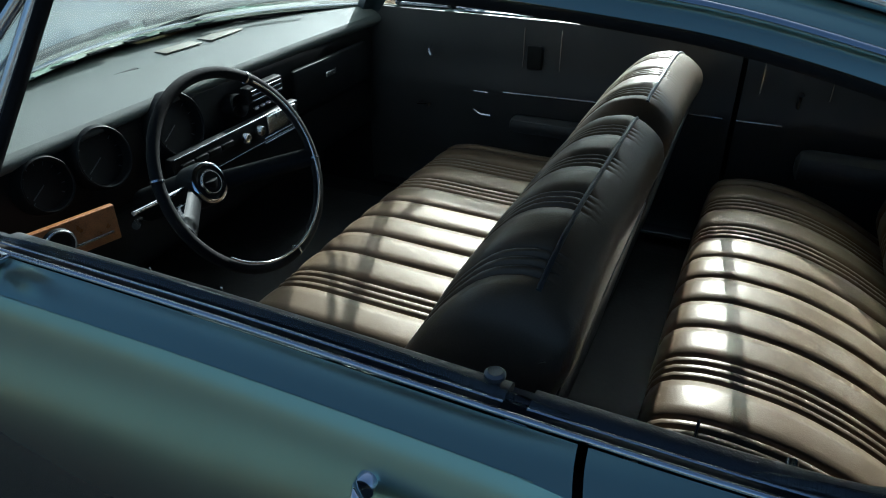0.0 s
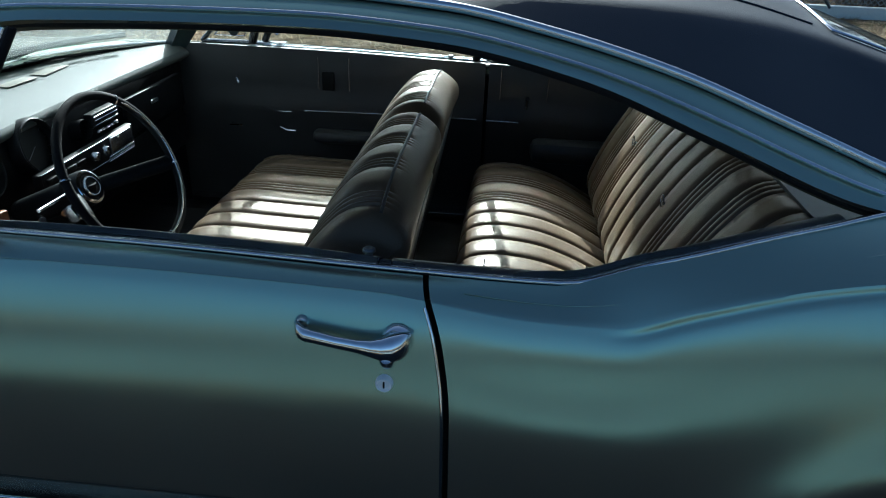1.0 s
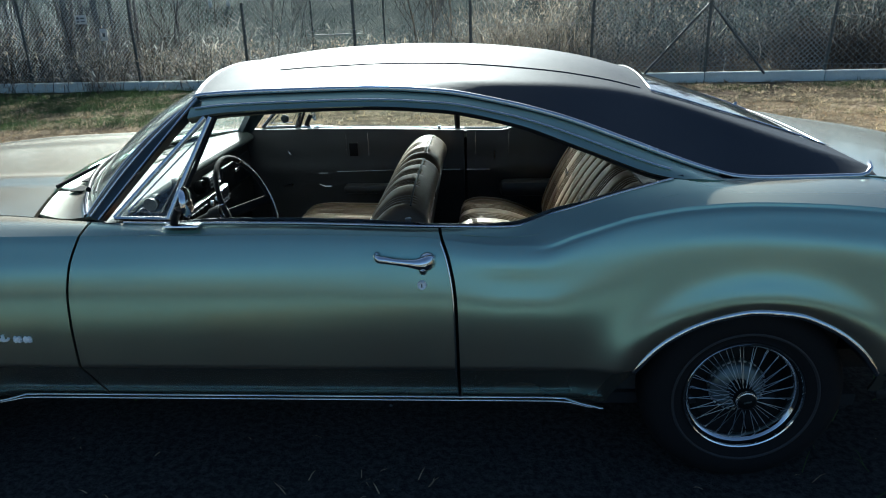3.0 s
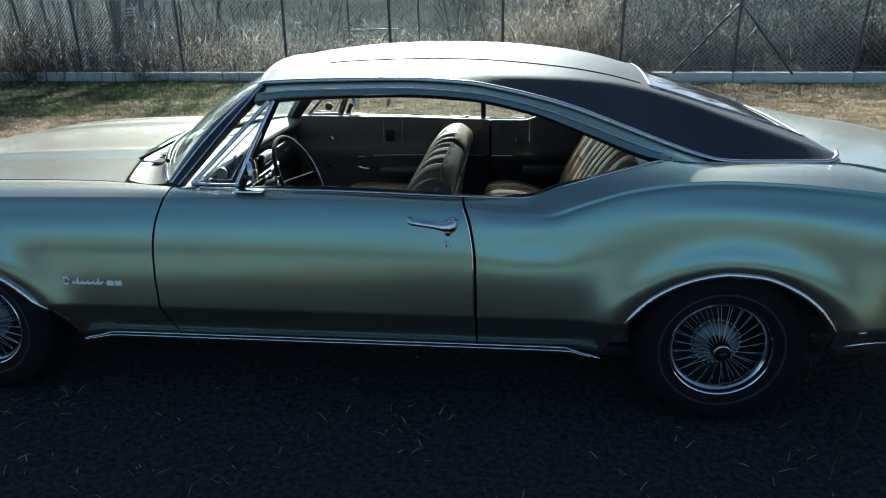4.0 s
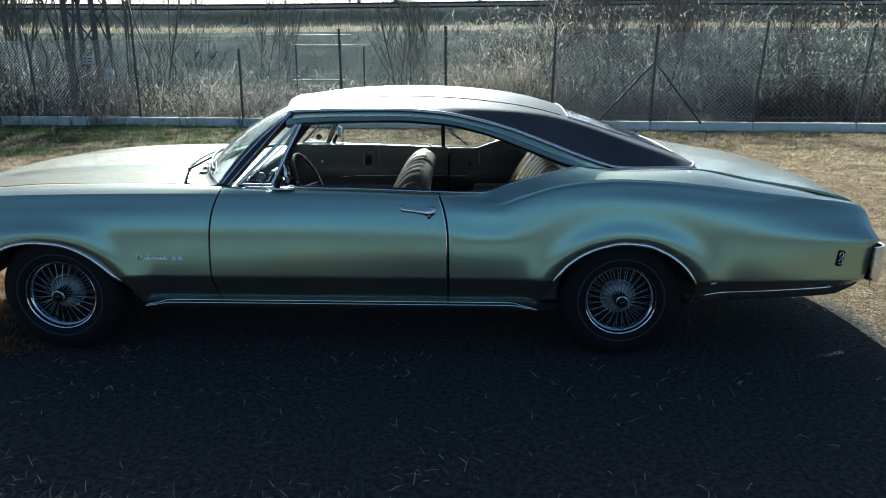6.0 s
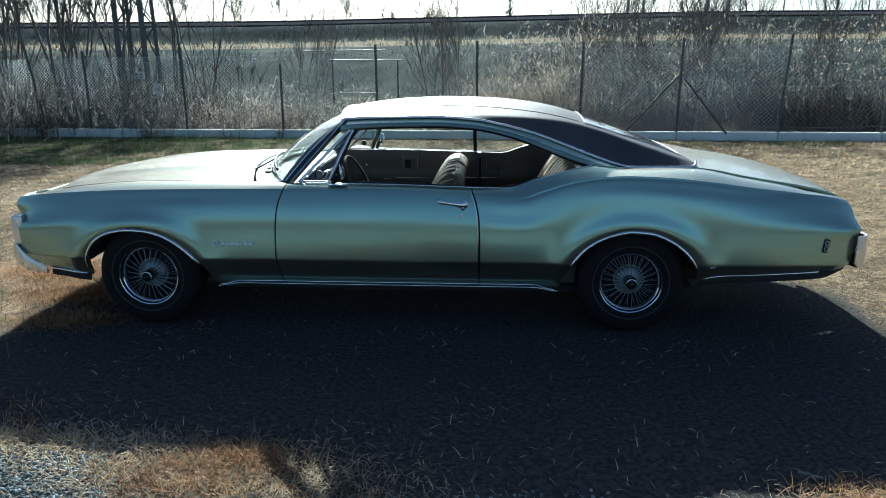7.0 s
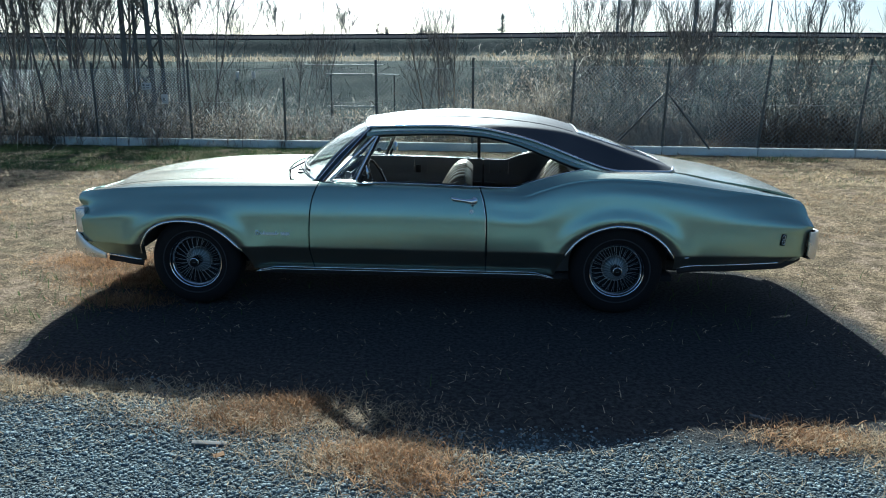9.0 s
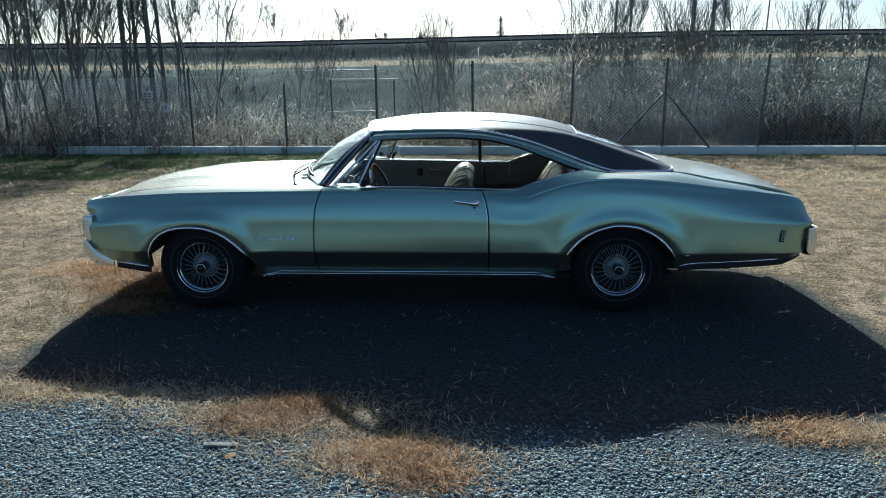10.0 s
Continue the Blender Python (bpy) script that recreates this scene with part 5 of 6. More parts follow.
rod("webbing", [(0.25, 0.24, 0.60), (0.20, 0.24, 0.612), (0.15, 0.22, 0.604)], 0.045, BLACK, belt, 0.004)

# ---- dashboard and steering wheel ----
def dash_top(u, s):
    front = Vector((-0.685 - 0.25 * (1 - s * s), s * 0.79, 0.945 + 0.012 * (1 - s * s)))
    lip = Vector((-0.60 - 0.02 * (1 - s * s), s * 0.80, 0.928))
    p = front.lerp(lip, u)
    return tuple(p + Vector((0, 0, 0.012 * math.sin(math.pi * u))))


dash = part("dashboard", box_bm((0.16, 1.58, 0.20), (-0.70, 0, 0.80), 0.02), BLACK, car, "black dashboard with padded pale top")
v, f = sheet(span(0, 1, 12), span(-1, 1, 41), dash_top)
thicken(mesh_object("padded_top", v, f, DASHTOP, 50, dash), 0.012)
v, f = sheet(span(0, 1, 10), span(-1, 1, 41), lambda u, s: (-0.60 - 0.02 * (1 - s * s) + 0.022 * math.sin(math.pi * min(1, u * 1.2)) - 0.03 * u, s * 0.80, 0.929 - 0.055 * u))
thicken(mesh_object("padded_lip", v, f, DASHTOP, 50, dash), 0.012)
part("defrost_vent", box_bm((0.030, 0.40, 0.005), (-0.80, -0.32, 0.9515), 0.001, turn=Matrix.Rotation(radians(-8), 4, "Z")), BLACK, dash)
part("paper_sheet", box_bm((0.05, 0.15, 0.002), (-0.80, 0.23, 0.9590), 0.001, turn=Matrix.Rotation(radians(4), 4, "Z")), OLDPAPER, dash)
part("paper_sheet", box_bm((0.045, 0.13, 0.002), (-0.80, 0.06, 0.9590), 0.001, turn=Matrix.Rotation(radians(-3), 4, "Z")), OLDPAPER, dash)
part("lower_panel", box_bm((0.12, 1.5, 0.16), (-0.66, 0, 0.64), 0.03), BLACK, dash)


def gauge(y, z, r, x=-0.60, tilt=-14):
    v, f = lathe([(0.0, 0.004), (r * 0.9, 0.004), (r * 0.94, -0.016), (r, -0.018), (r * 1.06, -0.010), (r * 1.08, 0.02)], 40)
    ob = mesh_object("gauge", v, f, BLACK, 40, dash)
    ob.matrix_basis = pose(x, y, z, 0, 0, 90) @ pose(0, 0, 0, tilt, 0, 0)
    v, f = lathe([(r * 0.95, -0.018), (r * 0.975, -0.021), (r * 1.0, -0.019)], 40)
    mesh_object("bezel", v, f, BLACK, 40, ob)
    for k in range(11):
        a = radians(220 - k * 26)
        rod("tick", [(r * 0.72 * math.cos(a), 0.001, r * 0.72 * math.sin(a)), (r * 0.84 * math.cos(a), 0.001, r * 0.84 * math.sin(a))], 0.0018, GREY, ob, 0.002, up=(0, 1, 0), sides=5)
    rod("needle", [(0, -0.002, 0), (-r * 0.6, -0.002, -r * 0.35)], 0.0024, GREY, ob, 0.002, up=(0, 1, 0), sides=5)
    return ob


gauge(-0.20, 0.855, 0.075)
gauge(-0.42, 0.855, 0.065)
gauge(-0.56, 0.850, 0.055)
gauge(0.015, 0.835, 0.030)
radio = part("radio", box_bm((0.03, 0.15, 0.045), (-0.585, 0.115, 0.855), 0.006), BLACK, dash)
for dz in (0.012, 0.0, -0.014):
    rod("bright_bar", [(-0.569, 0.05, 0.856 + dz), (-0.569, 0.18, 0.856 + dz)], 0.003, DULL_CHROME, radio)
for k in range(5):
    part("radio_button", box_bm((0.012, 0.018, 0.010), (-0.57, 0.062 + 0.025 * k, 0.822), 0.003), DULL_CHROME, dash)
strip = part("control_strip", box_bm((0.025, 0.50, 0.075), (-0.562, -0.03, 0.765), 0.008), BLACK, dash)
rod("bright_frame", [(-0.549, y, z) for y, z in ((-0.272, 0.80), (0.214, 0.80), (0.214, 0.731), (-0.272, 0.731))], 0.003, DULL_CHROME, strip, closed=True, up=(1, 0, 0))
v, f = lathe([(0.0, -0.012), (0.015, -0.011), (0.019, -0.006), (0.019, 0.01), (0.0, 0.01)], 24)
pull = mesh_object("pull_knob", v, f, PAPER, 40, dash, "round white pull knob")
pull.matrix_basis = pose(-0.55, -0.043, 0.671, 0, 0, 90)
for k in range(4):
    part("switch", box_bm((0.012, 0.042, 0.016), (-0.547, -0.235 + 0.047 * k, 0.775), 0.003), BLACK, strip)
for y in (-0.03, 0.03):
    part("knob", cyl_bm(0.016, 0.013, 0.024, (-0.54, y, 0.772), "x", 20, 0.003), CHROME, strip)
part("ash_tray", box_bm((0.012, 0.13, 0.05), (-0.548, 0.135, 0.772), 0.003), DULL_CHROME, strip)
for dz in (0.0, 0.014):
    rod("bright_bar", [(-0.546, 0.05, 0.741 - dz), (-0.546, 0.205, 0.741 - dz)], 0.005, CHROME, strip)
part("glove_badge", box_bm((0.008, 0.055, 0.016), (-0.575, 0.44, 0.818), 0.003), DULL_CHROME, dash)
part("glove_lid", box_bm((0.02, 0.42, 0.13), (-0.592, 0.47, 0.80), 0.012), BLACK, dash)
part("wood_panel", box_bm((0.016, 0.25, 0.075), (-0.51, -0.635, 0.776), 0.004, turn=Matrix.Rotation(radians(-14), 4, "Z")), WOOD, dash, "varnished brown wood veneer")
rod("bright_bar", [(-0.475, -0.53, 0.760), (-0.52, -0.75, 0.760)], 0.006, CHROME, dash, 0.006)
v, f = lathe([(0.0, 0.0), (0.022, 0.0), (0.026, -0.006), (0.030, -0.004), (0.031, 0.006)], 28)
dial = mesh_object("small_dial", v, f, BLACK, 40, dash)
dial.matrix_basis = pose(-0.494, -0.635, 0.779, 0, 0, 76)
v, f = lathe([(0.026, -0.007), (0.0285, -0.008), (0.031, -0.005)], 28)
mesh_object("bezel", v, f, DULL_CHROME, 40, dial)

SW_C = Vector((-0.242, -0.3885, 0.8765))
SW_N = Vector((1.0, -0.06, 0.47)).normalized()
SW_R = 0.194
side_v = Vector((0, 1, 0)) - SW_N * SW_N.y
side_v.normalize()
up_v = SW_N.cross(side_v)
steering = part("steering_wheel", cyl_bm(0.02, 0.02, 0.02, tuple(SW_C - SW_N * 0.12), "z", 16), BLACK, car, "black steering wheel with bright horn ring")
rim = [SW_C + side_v * (SW_R * math.cos(t)) + up_v * (SW_R * math.sin(t)) for t in span(0, 2 * math.pi * 71 / 72, 72)]
rod("rim", rim, 0.023, RUBBER, steering, 0.019, sides=12, closed=True, up=tuple(SW_N))
ring = [SW_C + SW_N * 0.011 + side_v * ((SW_R - 0.009) * math.cos(t)) + up_v * ((SW_R - 0.009) * math.sin(t)) for t in span(-2.4, 0.9, 50)]
rod("horn_ring", ring, 0.005, CHROME, steering, 0.005, up=tuple(SW_N))
for t in (0.95, 2.85, -0.25, -1.45):
    d = side_v * math.cos(t) + up_v * math.sin(t)
    rod("rim_joint", [SW_C + d * SW_R + d.cross(SW_N) * e for e in (-0.002, 0.002)], 0.026, DULL_CHROME, steering, 0.022, sides=12, up=tuple(SW_N))
hubc = SW_C - SW_N * 0.135
for a in (-0.38, math.pi + 0.42):
    d = side_v * math.cos(a) + up_v * math.sin(a) * 0.6
    rod("spoke", [hubc + d * 0.03, SW_C + d.normalized() * (SW_R - 0.006)], 0.040, BLACK, steering, 0.016, up=tuple(SW_N))
v, f = lathe([(0.0, -0.010), (0.022, -0.009), (0.026, -0.004), (0.034, -0.006), (0.042, -0.002), (0.046, 0.01), (0.046, 0.05)], 36)
hub = mesh_object("hub", v, f, BLACK, 40, steering)
hub.matrix_basis = Matrix.Translation(hubc + SW_N * 0.02) @ SW_N.to_track_quat("-Y", "Z").to_matrix().to_4x4()
v, f = lathe([(0.036, -0.0065), (0.040, -0.0055), (0.043, -0.003)], 36)
mesh_object("hub_ring", v, f, CHROME, 40, hub)
v, f = lathe([(0.022, -0.0105), (0.024, -0.0105), (0.026, -0.006)], 36)
mesh_object("hub_ring", v, f, DULL_CHROME, 40, hub)
rod("column", [SW_C - SW_N * 0.11, SW_C - SW_N * 0.34], 0.075, BLACK, steering, 0.075, sides=16)
part("column_collar", box_bm((0.042, 0.036, 0.045), (-0.355, -0.455, 0.785), 0.012, turn=Matrix.Rotation(radians(-30), 4, "Y")), DULL_CHROME, steering, "bright metal collar")
rod("stalk", [(-0.37, -0.43, 0.83), (-0.36, -0.50, 0.838), (-0.352, -0.575, 0.845)], 0.009, CHROME, steering)
rod("knob", [(-0.375, -0.545, 0.812), (-0.352, -0.575, 0.824), (-0.34, -0.585, 0.828)], 0.016, CHROME, steering)
# ---- the ground ----
def fence_y(x):
    return 12.13 - 0.155 * clamp(x, -40, 40)


def bank_z(x, y):
    """The railway bank behind the fence: a scrub slope, a lit berm and a steep upper slope."""
    d = y - fence_y(clamp(x, -12, 12)) * 0.0
    up = 2.55 * ease(d, 17.0, 32.5) ** 1.2 + 0.35 * ease(d, 32.5, 36.5) + 1.15 * ease(d, 36.5, 39.6)
    return up - 3.4 * ease(d, 50, 66)


def ground_z(x, y):
    tilt = 0.0147 * clamp(x, -14, 14) * ease(y, 1.0, 9.0) - 0.22 * ease(y, 2.5, 10.5)
    far = math.hypot(x, y)
    rough = 0.022 * noise.noise(Vector((x * 0.45, y * 0.45, 3.0))) + 0.010 * noise.noise(Vector((x * 2.1, y * 2.1, 1.0)))
    keep = 1 - 0.7 * ease(2.6 - math.hypot(x * 0.5, y), 0.0, 0.8)
    return tilt + (rough * keep if far < 60 else 0.0) + bank_z(x, y) * (1 - 0.9 * ease(abs(x), 300, 700))


def graded(limit_near, step, far):
    out, v, s = [0.0], 0.0, step
    while v < far:
        if v > limit_near:
            s *= 1.35
        v += s
        out.append(v)
    return out


gx = graded(11, 0.17, 1600)
gx = [-a for a in reversed(gx[1:])] + gx
gy = sorted([-a for a in graded(5, 0.17, 1600)[1:]] + span(0, 14, 84) + span(14.4, 52, 76) + [54, 57, 60, 63, 66, 72, 85, 110, 150, 220, 350, 600, 1000, 1600])
v, f = sheet(gx, gy, lambda x, y: (x, y, ground_z(x, y)))
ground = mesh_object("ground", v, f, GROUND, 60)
tagged(ground, "dry trampled grass ground turning to grey gravel", "ground", kind="structure")


def mesh_stuff(name, verts, faces, mat, label, category):
    me = bpy.data.meshes.new(name)
    verts = np.asarray(verts, np.float32).reshape(-1, 3)
    faces = np.asarray(faces, np.int32)
    n = faces.shape[1]
    me.vertices.add(len(verts))
    me.vertices.foreach_set("co", verts.ravel())
    me.loops.add(faces.size)
    me.loops.foreach_set("vertex_index", faces.ravel())
    me.polygons.add(len(faces))
    me.polygons.foreach_set("loop_start", np.arange(0, faces.size, n, dtype=np.int32))
    me.materials.append(mat)
    me.update(calc_edges=True)
    me.validate()
    ob = new(name, me)
    return tagged(ob, label, category, kind="stuff")


def blades(rng, base, length, width, lean_low, lean_high, curl=0.3):
    """Narrow bent strips that grow from the given places: two quads each."""
    n = len(base)
    turn = rng.uniform(0, 2 * np.pi, n)
    lean = rng.uniform(lean_low, lean_high, n)
    d = np.stack([np.cos(turn) * np.sin(lean), np.sin(turn) * np.sin(lean), np.cos(lean)], 1)
    twist = turn + np.pi / 2 + rng.uniform(-0.8, 0.8, n)
    side = np.stack([np.cos(twist), np.sin(twist), np.zeros(n)], 1) * (width * rng.uniform(0.6, 1.3, n))[:, None] * 0.5
    ln = (length * rng.uniform(0.5, 1.5, n))[:, None]
    mid = base + d * ln * 0.55 + np.array([0, 0, 1.0]) * ln * 0.06
    tip = base + d * ln + np.array([0, 0, -1.0]) * ln * curl * rng.uniform(0, 0.6, n)[:, None]
    verts = np.stack([base - side, base + side, mid + side * 0.8, mid - side * 0.8, tip + side * 0.25, tip - side * 0.25], 1)
    idx = np.arange(n)[:, None] * 6
    faces = np.concatenate([idx + np.array([[0, 1, 2, 3]]), idx + np.array([[3, 2, 4, 5]])], 0)
    return verts.reshape(-1, 3), faces


def on_ground(xy, lift=0.0):
    return np.array([(x, y, ground_z(x, y) + lift) for x, y in xy])


def clumped(rng, n, x0, x1, y0, y1, scale, threshold, seed):
    """Places that gather in uneven patches."""
    out = []
    while len(out) < n:
        x, y = rng.uniform(x0, x1), rng.uniform(y0, y1)
        if noise.noise(Vector((x * scale, y * scale, seed))) + 0.5 * noise.noise(Vector((x * scale * 3, y * scale * 3, seed))) + rng.uniform(-0.35, 0.35) > threshold:
            out.append((x, y))
    return out


rng = np.random.default_rng(7)


def gravel_share(x, y):
    edge = -2.42 - 0.45 * ease(x, -0.9, 0.0) + 0.18 * noise.noise(Vector((x * 0.9, y * 0.9, 5.0))) + 0.14 * noise.noise(Vector((x * 2.7, y * 2.7, 8.0)))
    tuft = max(math.exp(-(((x - a) / r) ** 2 + ((y - b) / (r * 0.45)) ** 2)) for a, b, r in ((-0.60, -2.68, 0.42), (0.08, -3.02, 0.38), (2.2, -2.74, 0.40), (-1.9, -2.3, 0.5)))
    return clamp((edge - y) / 0.35 + 0.5) * (1 - 0.6 * tuft)


def shade_share(x, y):
    """Share of the car's cast shade put into the ground: straw thins out here."""
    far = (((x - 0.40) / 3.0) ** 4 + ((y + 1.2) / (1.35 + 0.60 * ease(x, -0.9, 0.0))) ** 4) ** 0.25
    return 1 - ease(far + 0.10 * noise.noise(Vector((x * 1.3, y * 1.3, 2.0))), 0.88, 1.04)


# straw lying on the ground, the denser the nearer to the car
xy = [p for p in clumped(rng, 110000, -7.5, 7.5, -4.2, 5.0, 2.2, 0.14, 11.0) if rng.uniform() > max(0.97 * gravel_share(*p), 0.995 * shade_share(*p))]
xy += clumped(rng, 84000, -13, 13, 3.0, 12.3, 1.6, 0.34, 12.0)
base = on_ground(xy, 0.001)
size = 0.030 + 0.045 * np.clip((base[:, 1] - 0.5) / 6, 0, 1)
v, f = blades(rng, base, size, size * 0.085, 0.9, 1.56)
root = [p for p in clumped(rng, 12000, -11, 11, -3.3, 11.8, 1.3, 0.12, 21.0) if rng.uniform() > max(gravel_share(*p), 0.995 * shade_share(*p))]
root = np.repeat(np.array(root), 8, axis=0) + rng.normal(0, 0.012, (len(root) * 8, 2))
base = on_ground([tuple(p) for p in root])
near = 0.6 + 1.3 * np.clip((base[:, 1] - 1) / 6, 0, 1)
v2, f2 = blades(rng, base, 0.045 * near, 0.006 * near, 0.8, 1.45)
v, f = np.concatenate([v, v2]), np.concatenate([f, f2 + len(v)])
mesh_stuff("dry_grass", v, f, STRAW, "short dry straw-coloured grass trampled flat", "grass")
xy = [p for p in clumped(rng, 46000, -4.5, 5.0, -3.5, -2.05, 1.5, 0.0, 31.0) if rng.uniform() > max(0.90 * gravel_share(*p), 0.985 * shade_share(*p))]
for a, b, rx, ry, n in ((-0.50, -2.62, 0.55, 0.16, 3600), (0.10, -3.0, 0.32, 0.16, 1900), (-1.9, -2.40, 0.8, 0.08, 3000), (-3.3, -2.5, 0.7, 0.2, 3000), (2.4, -2.74, 0.36, 0.09, 1400), (3.6, -2.6, 0.5, 0.15, 1500)):
    xy += [tuple(p) for p in rng.normal(0, 1, (n, 2)) * (rx, ry) * 0.75 + (a, b)]
base = on_ground(xy, 0.004)
v, f = blades(rng, base, np.full(len(base), 0.052), np.full(len(base), 0.0034), 0.8, 1.55)
xy = clumped(rng, 600, -3.5, 5.0, -2.7, -0.9, 1.8, 0.2, 33.0)
v2, f2 = blades(rng, on_ground(xy, 0.004), np.full(600, 0.045), np.full(600, 0.0042), 1.0, 1.5)
v, f = np.concatenate([v, v2]), np.concatenate([f, f2 + len(v)])
mesh_stuff("straw_litter", v, f, STRAW, "loose pale straw strewn along the gravel edge", "straw")
tufts = []
for a, b, r, n in ((-0.60, -2.66, 0.40, 2300), (-0.42, -2.50, 0.16, 1300), (0.12, -3.02, 0.34, 2300), (0.30, -3.22, 0.25, 900), (2.2, -2.72, 0.30, 1100), (-1.9, -2.28, 0.5, 500), (-2.35, -0.35, 0.5, 4200), (-2.85, 0.2, 0.6, 4200), (-2.2, -0.9, 0.35, 1500)):
    t = rng.normal(0, 1, (n, 2)) * (r * 0.55, r * 0.28) + (a, b)
    tufts += [tuple(p) for p in t]
tufts += clumped(rng, 15000, -9, 9, 1.2, 11.8, 0.8, 0.36, 17.0)
base = on_ground(tufts)
v, f = blades(rng, base, np.full(len(base), 0.058), np.full(len(base), 0.0040), 0.6, 1.45)
mesh_stuff("grass_tufts", v, f, ORANGESTRAW, "rust-brown tufts of dead grass", "grass")
xy = clumped(rng, 40000, -14, -3.2, 7.6, 13.4, 0.6, -0.05, 14.0) + clumped(rng, 4500, -8, 8, -2.3, 11.5, 0.5, 0.35, 15.0) + clumped(rng, 2500, 4, 10, 9.6, 11.6, 0.6, 0.1, 16.0)
base = on_ground(xy)
v, f = blades(rng, base, np.full(len(base), 0.085), np.full(len(base), 0.006), 0.2, 1.2)
mesh_stuff("green_grass", v, f, GREENGRASS, "thin patches of dull green grass", "grass")


# gravel
def stones(rng, xy, small, large):
    bm = bmesh.new()
    bmesh.ops.create_icosphere(bm, subdivisions=1, radius=1.0)
    bm.verts.ensure_lookup_table()
    shape = np.array([v.co[:] for v in bm.verts])
    tris = np.array([[v.index for v in fc.verts] for fc in bm.faces])
    bm.free()
    n = len(xy)
    size = rng.uniform(0, 1, n) ** 2.2 * (large - small) + small
    stretch = rng.uniform(0.55, 1.35, (n, 1, 3)) * (1, 1, 0.7)
    turn = rng.uniform(0, 2 * np.pi, n)
    pts = shape[None] * stretch * rng.uniform(0.82, 1.15, (n, len(shape), 1))
    c, s = np.cos(turn)[:, None], np.sin(turn)[:, None]
    pts = np.stack([pts[..., 0] * c - pts[..., 1] * s, pts[..., 0] * s + pts[..., 1] * c, pts[..., 2]], -1) * size[:, None, None]
    pts += on_ground(xy)[:, None] + np.stack([0 * size, 0 * size, size * 0.3], 1)[:, None]
    faces = (np.arange(n)[:, None, None] * len(shape) + tris[None]).reshape(-1, 3)
    return pts.reshape(-1, 3), faces


xy = []
while len(xy) < 95000:
    p = (rng.normal(0.2, 2.6), -2.0 - abs(rng.normal(0, 1.7)))
    if rng.uniform() < gravel_share(*p) ** 1.5:
        xy.append(p)
v, f = stones(rng, xy, 0.003, 0.0115)
mesh_stuff("gravel", v, f, STONE, "grey crushed-stone gravel", "gravel")
xy = [(rng.uniform(-6, 6), rng.uniform(-2.6, 8)) for _ in range(220)]
v, f = stones(rng, xy, 0.004, 0.014)
mesh_stuff("loose_stones", v, f, STONE, "scattered small stones on the grass", "stone")


# a few loose scraps on the gravel
def scrap(x, y, turn, size, mat, label):
    bm = box_bm(size, (0, 0, size[2] / 2), min(size) * 0.3)
    for vert in bm.verts:
        vert.co.z += 0.004 * math.sin(vert.co.x * 60)
    ob = part("stick" if mat is BARK else "dry_leaf", bm, mat, None)
    ob.matrix_basis = pose(x, y, ground_z(x, y) + 0.004, 4, 0, turn)
    return tagged(ob, label, "stick" if mat is BARK else "leaf")


scrap(-0.72, -2.95, 4, (0.17, 0.03, 0.012), BARK, "flat dark stick lying on gravel and straw")
scrap(-0.64, -3.05, 30, (0.05, 0.035, 0.006), ORANGESTRAW, "curled yellow-brown leaf on gravel")
scrap(2.02, -2.52, 70, (0.012, 0.10, 0.010), BARK, "short pale twig standing out of gravel")

# ---- fence ----
POSTS = [-18.6, -15.9, -13.22, -10.21, -7.33, -4.6, -2.07, 0.42, 2.84, 5.01, 7.15, 9.22, 11.3, 13.4, 15.5]


def fence_base(x):
    return -0.02 + 0.0135 * clamp(x, -14, 14)


wall = empty("fence_plinth", "long low pale concrete plinth under a wire fence", "plinth", kind="structure")
for a, b in zip(POSTS, POSTS[1:]):
    pa, pb = Vector((a, fence_y(a), fence_base(a))), Vector((b, fence_y(b), fence_base(b)))
    d = (pb - pa)
    bm = box_bm((d.length - 0.012, 0.16, 0.42), (0, 0, -0.21), 0.012, 1)
    ob = part("plinth_panel", bm, CONCRETE, wall)
    ob.matrix_basis = Matrix.Translation((pa + pb) / 2) @ d.to_track_quat("X", "Z").to_matrix().to_4x4()

fence = empty("fence", "dark steel posts with chain-link wire on a plinth", "fence")
for i, x in enumerate(POSTS):
    h = 1.62 if abs(x + 4.6) < 0.1 else 2.05 + 0.05 * math.sin(i * 2.1)
    bm = cyl_bm(0.032, 0.032, h + 0.2, (0, 0, h / 2 - 0.1), "z", 10)
    post = part("post", bm, STEEL, fence)
    lean = 2.4 if 6 < x < 14 else 0.6 * math.sin(i * 1.7)
    post.matrix_basis = pose(x, fence_y(x), fence_base(x), 0, lean, 0)
    part("post_cap", cyl_bm(0.036, 0.030, 0.03, (0, 0, h), "z", 10), STEEL, post)
px, py, pz = 5.01, fence_y(5.01), fence_base(5.01)
for dx in (-1.15, 1.05):
    rod("brace", [(px + (0.02 if dx > 0 else -0.02), py, pz + 1.28), (px + dx, fence_y(px + dx) - 0.12, pz - 0.02)], 0.045, STEEL, fence, 0.045)
for z in (0.12, 1.0, 1.86):
    rod("tension_wire", [(x, fence_y(x) - 0.035, fence_base(x) + z + 0.015 * math.sin(x * 2.2)) for x in span(-18.6, 15.5, 60)], 0.006, WIRE, fence, 0.006, sides=5)


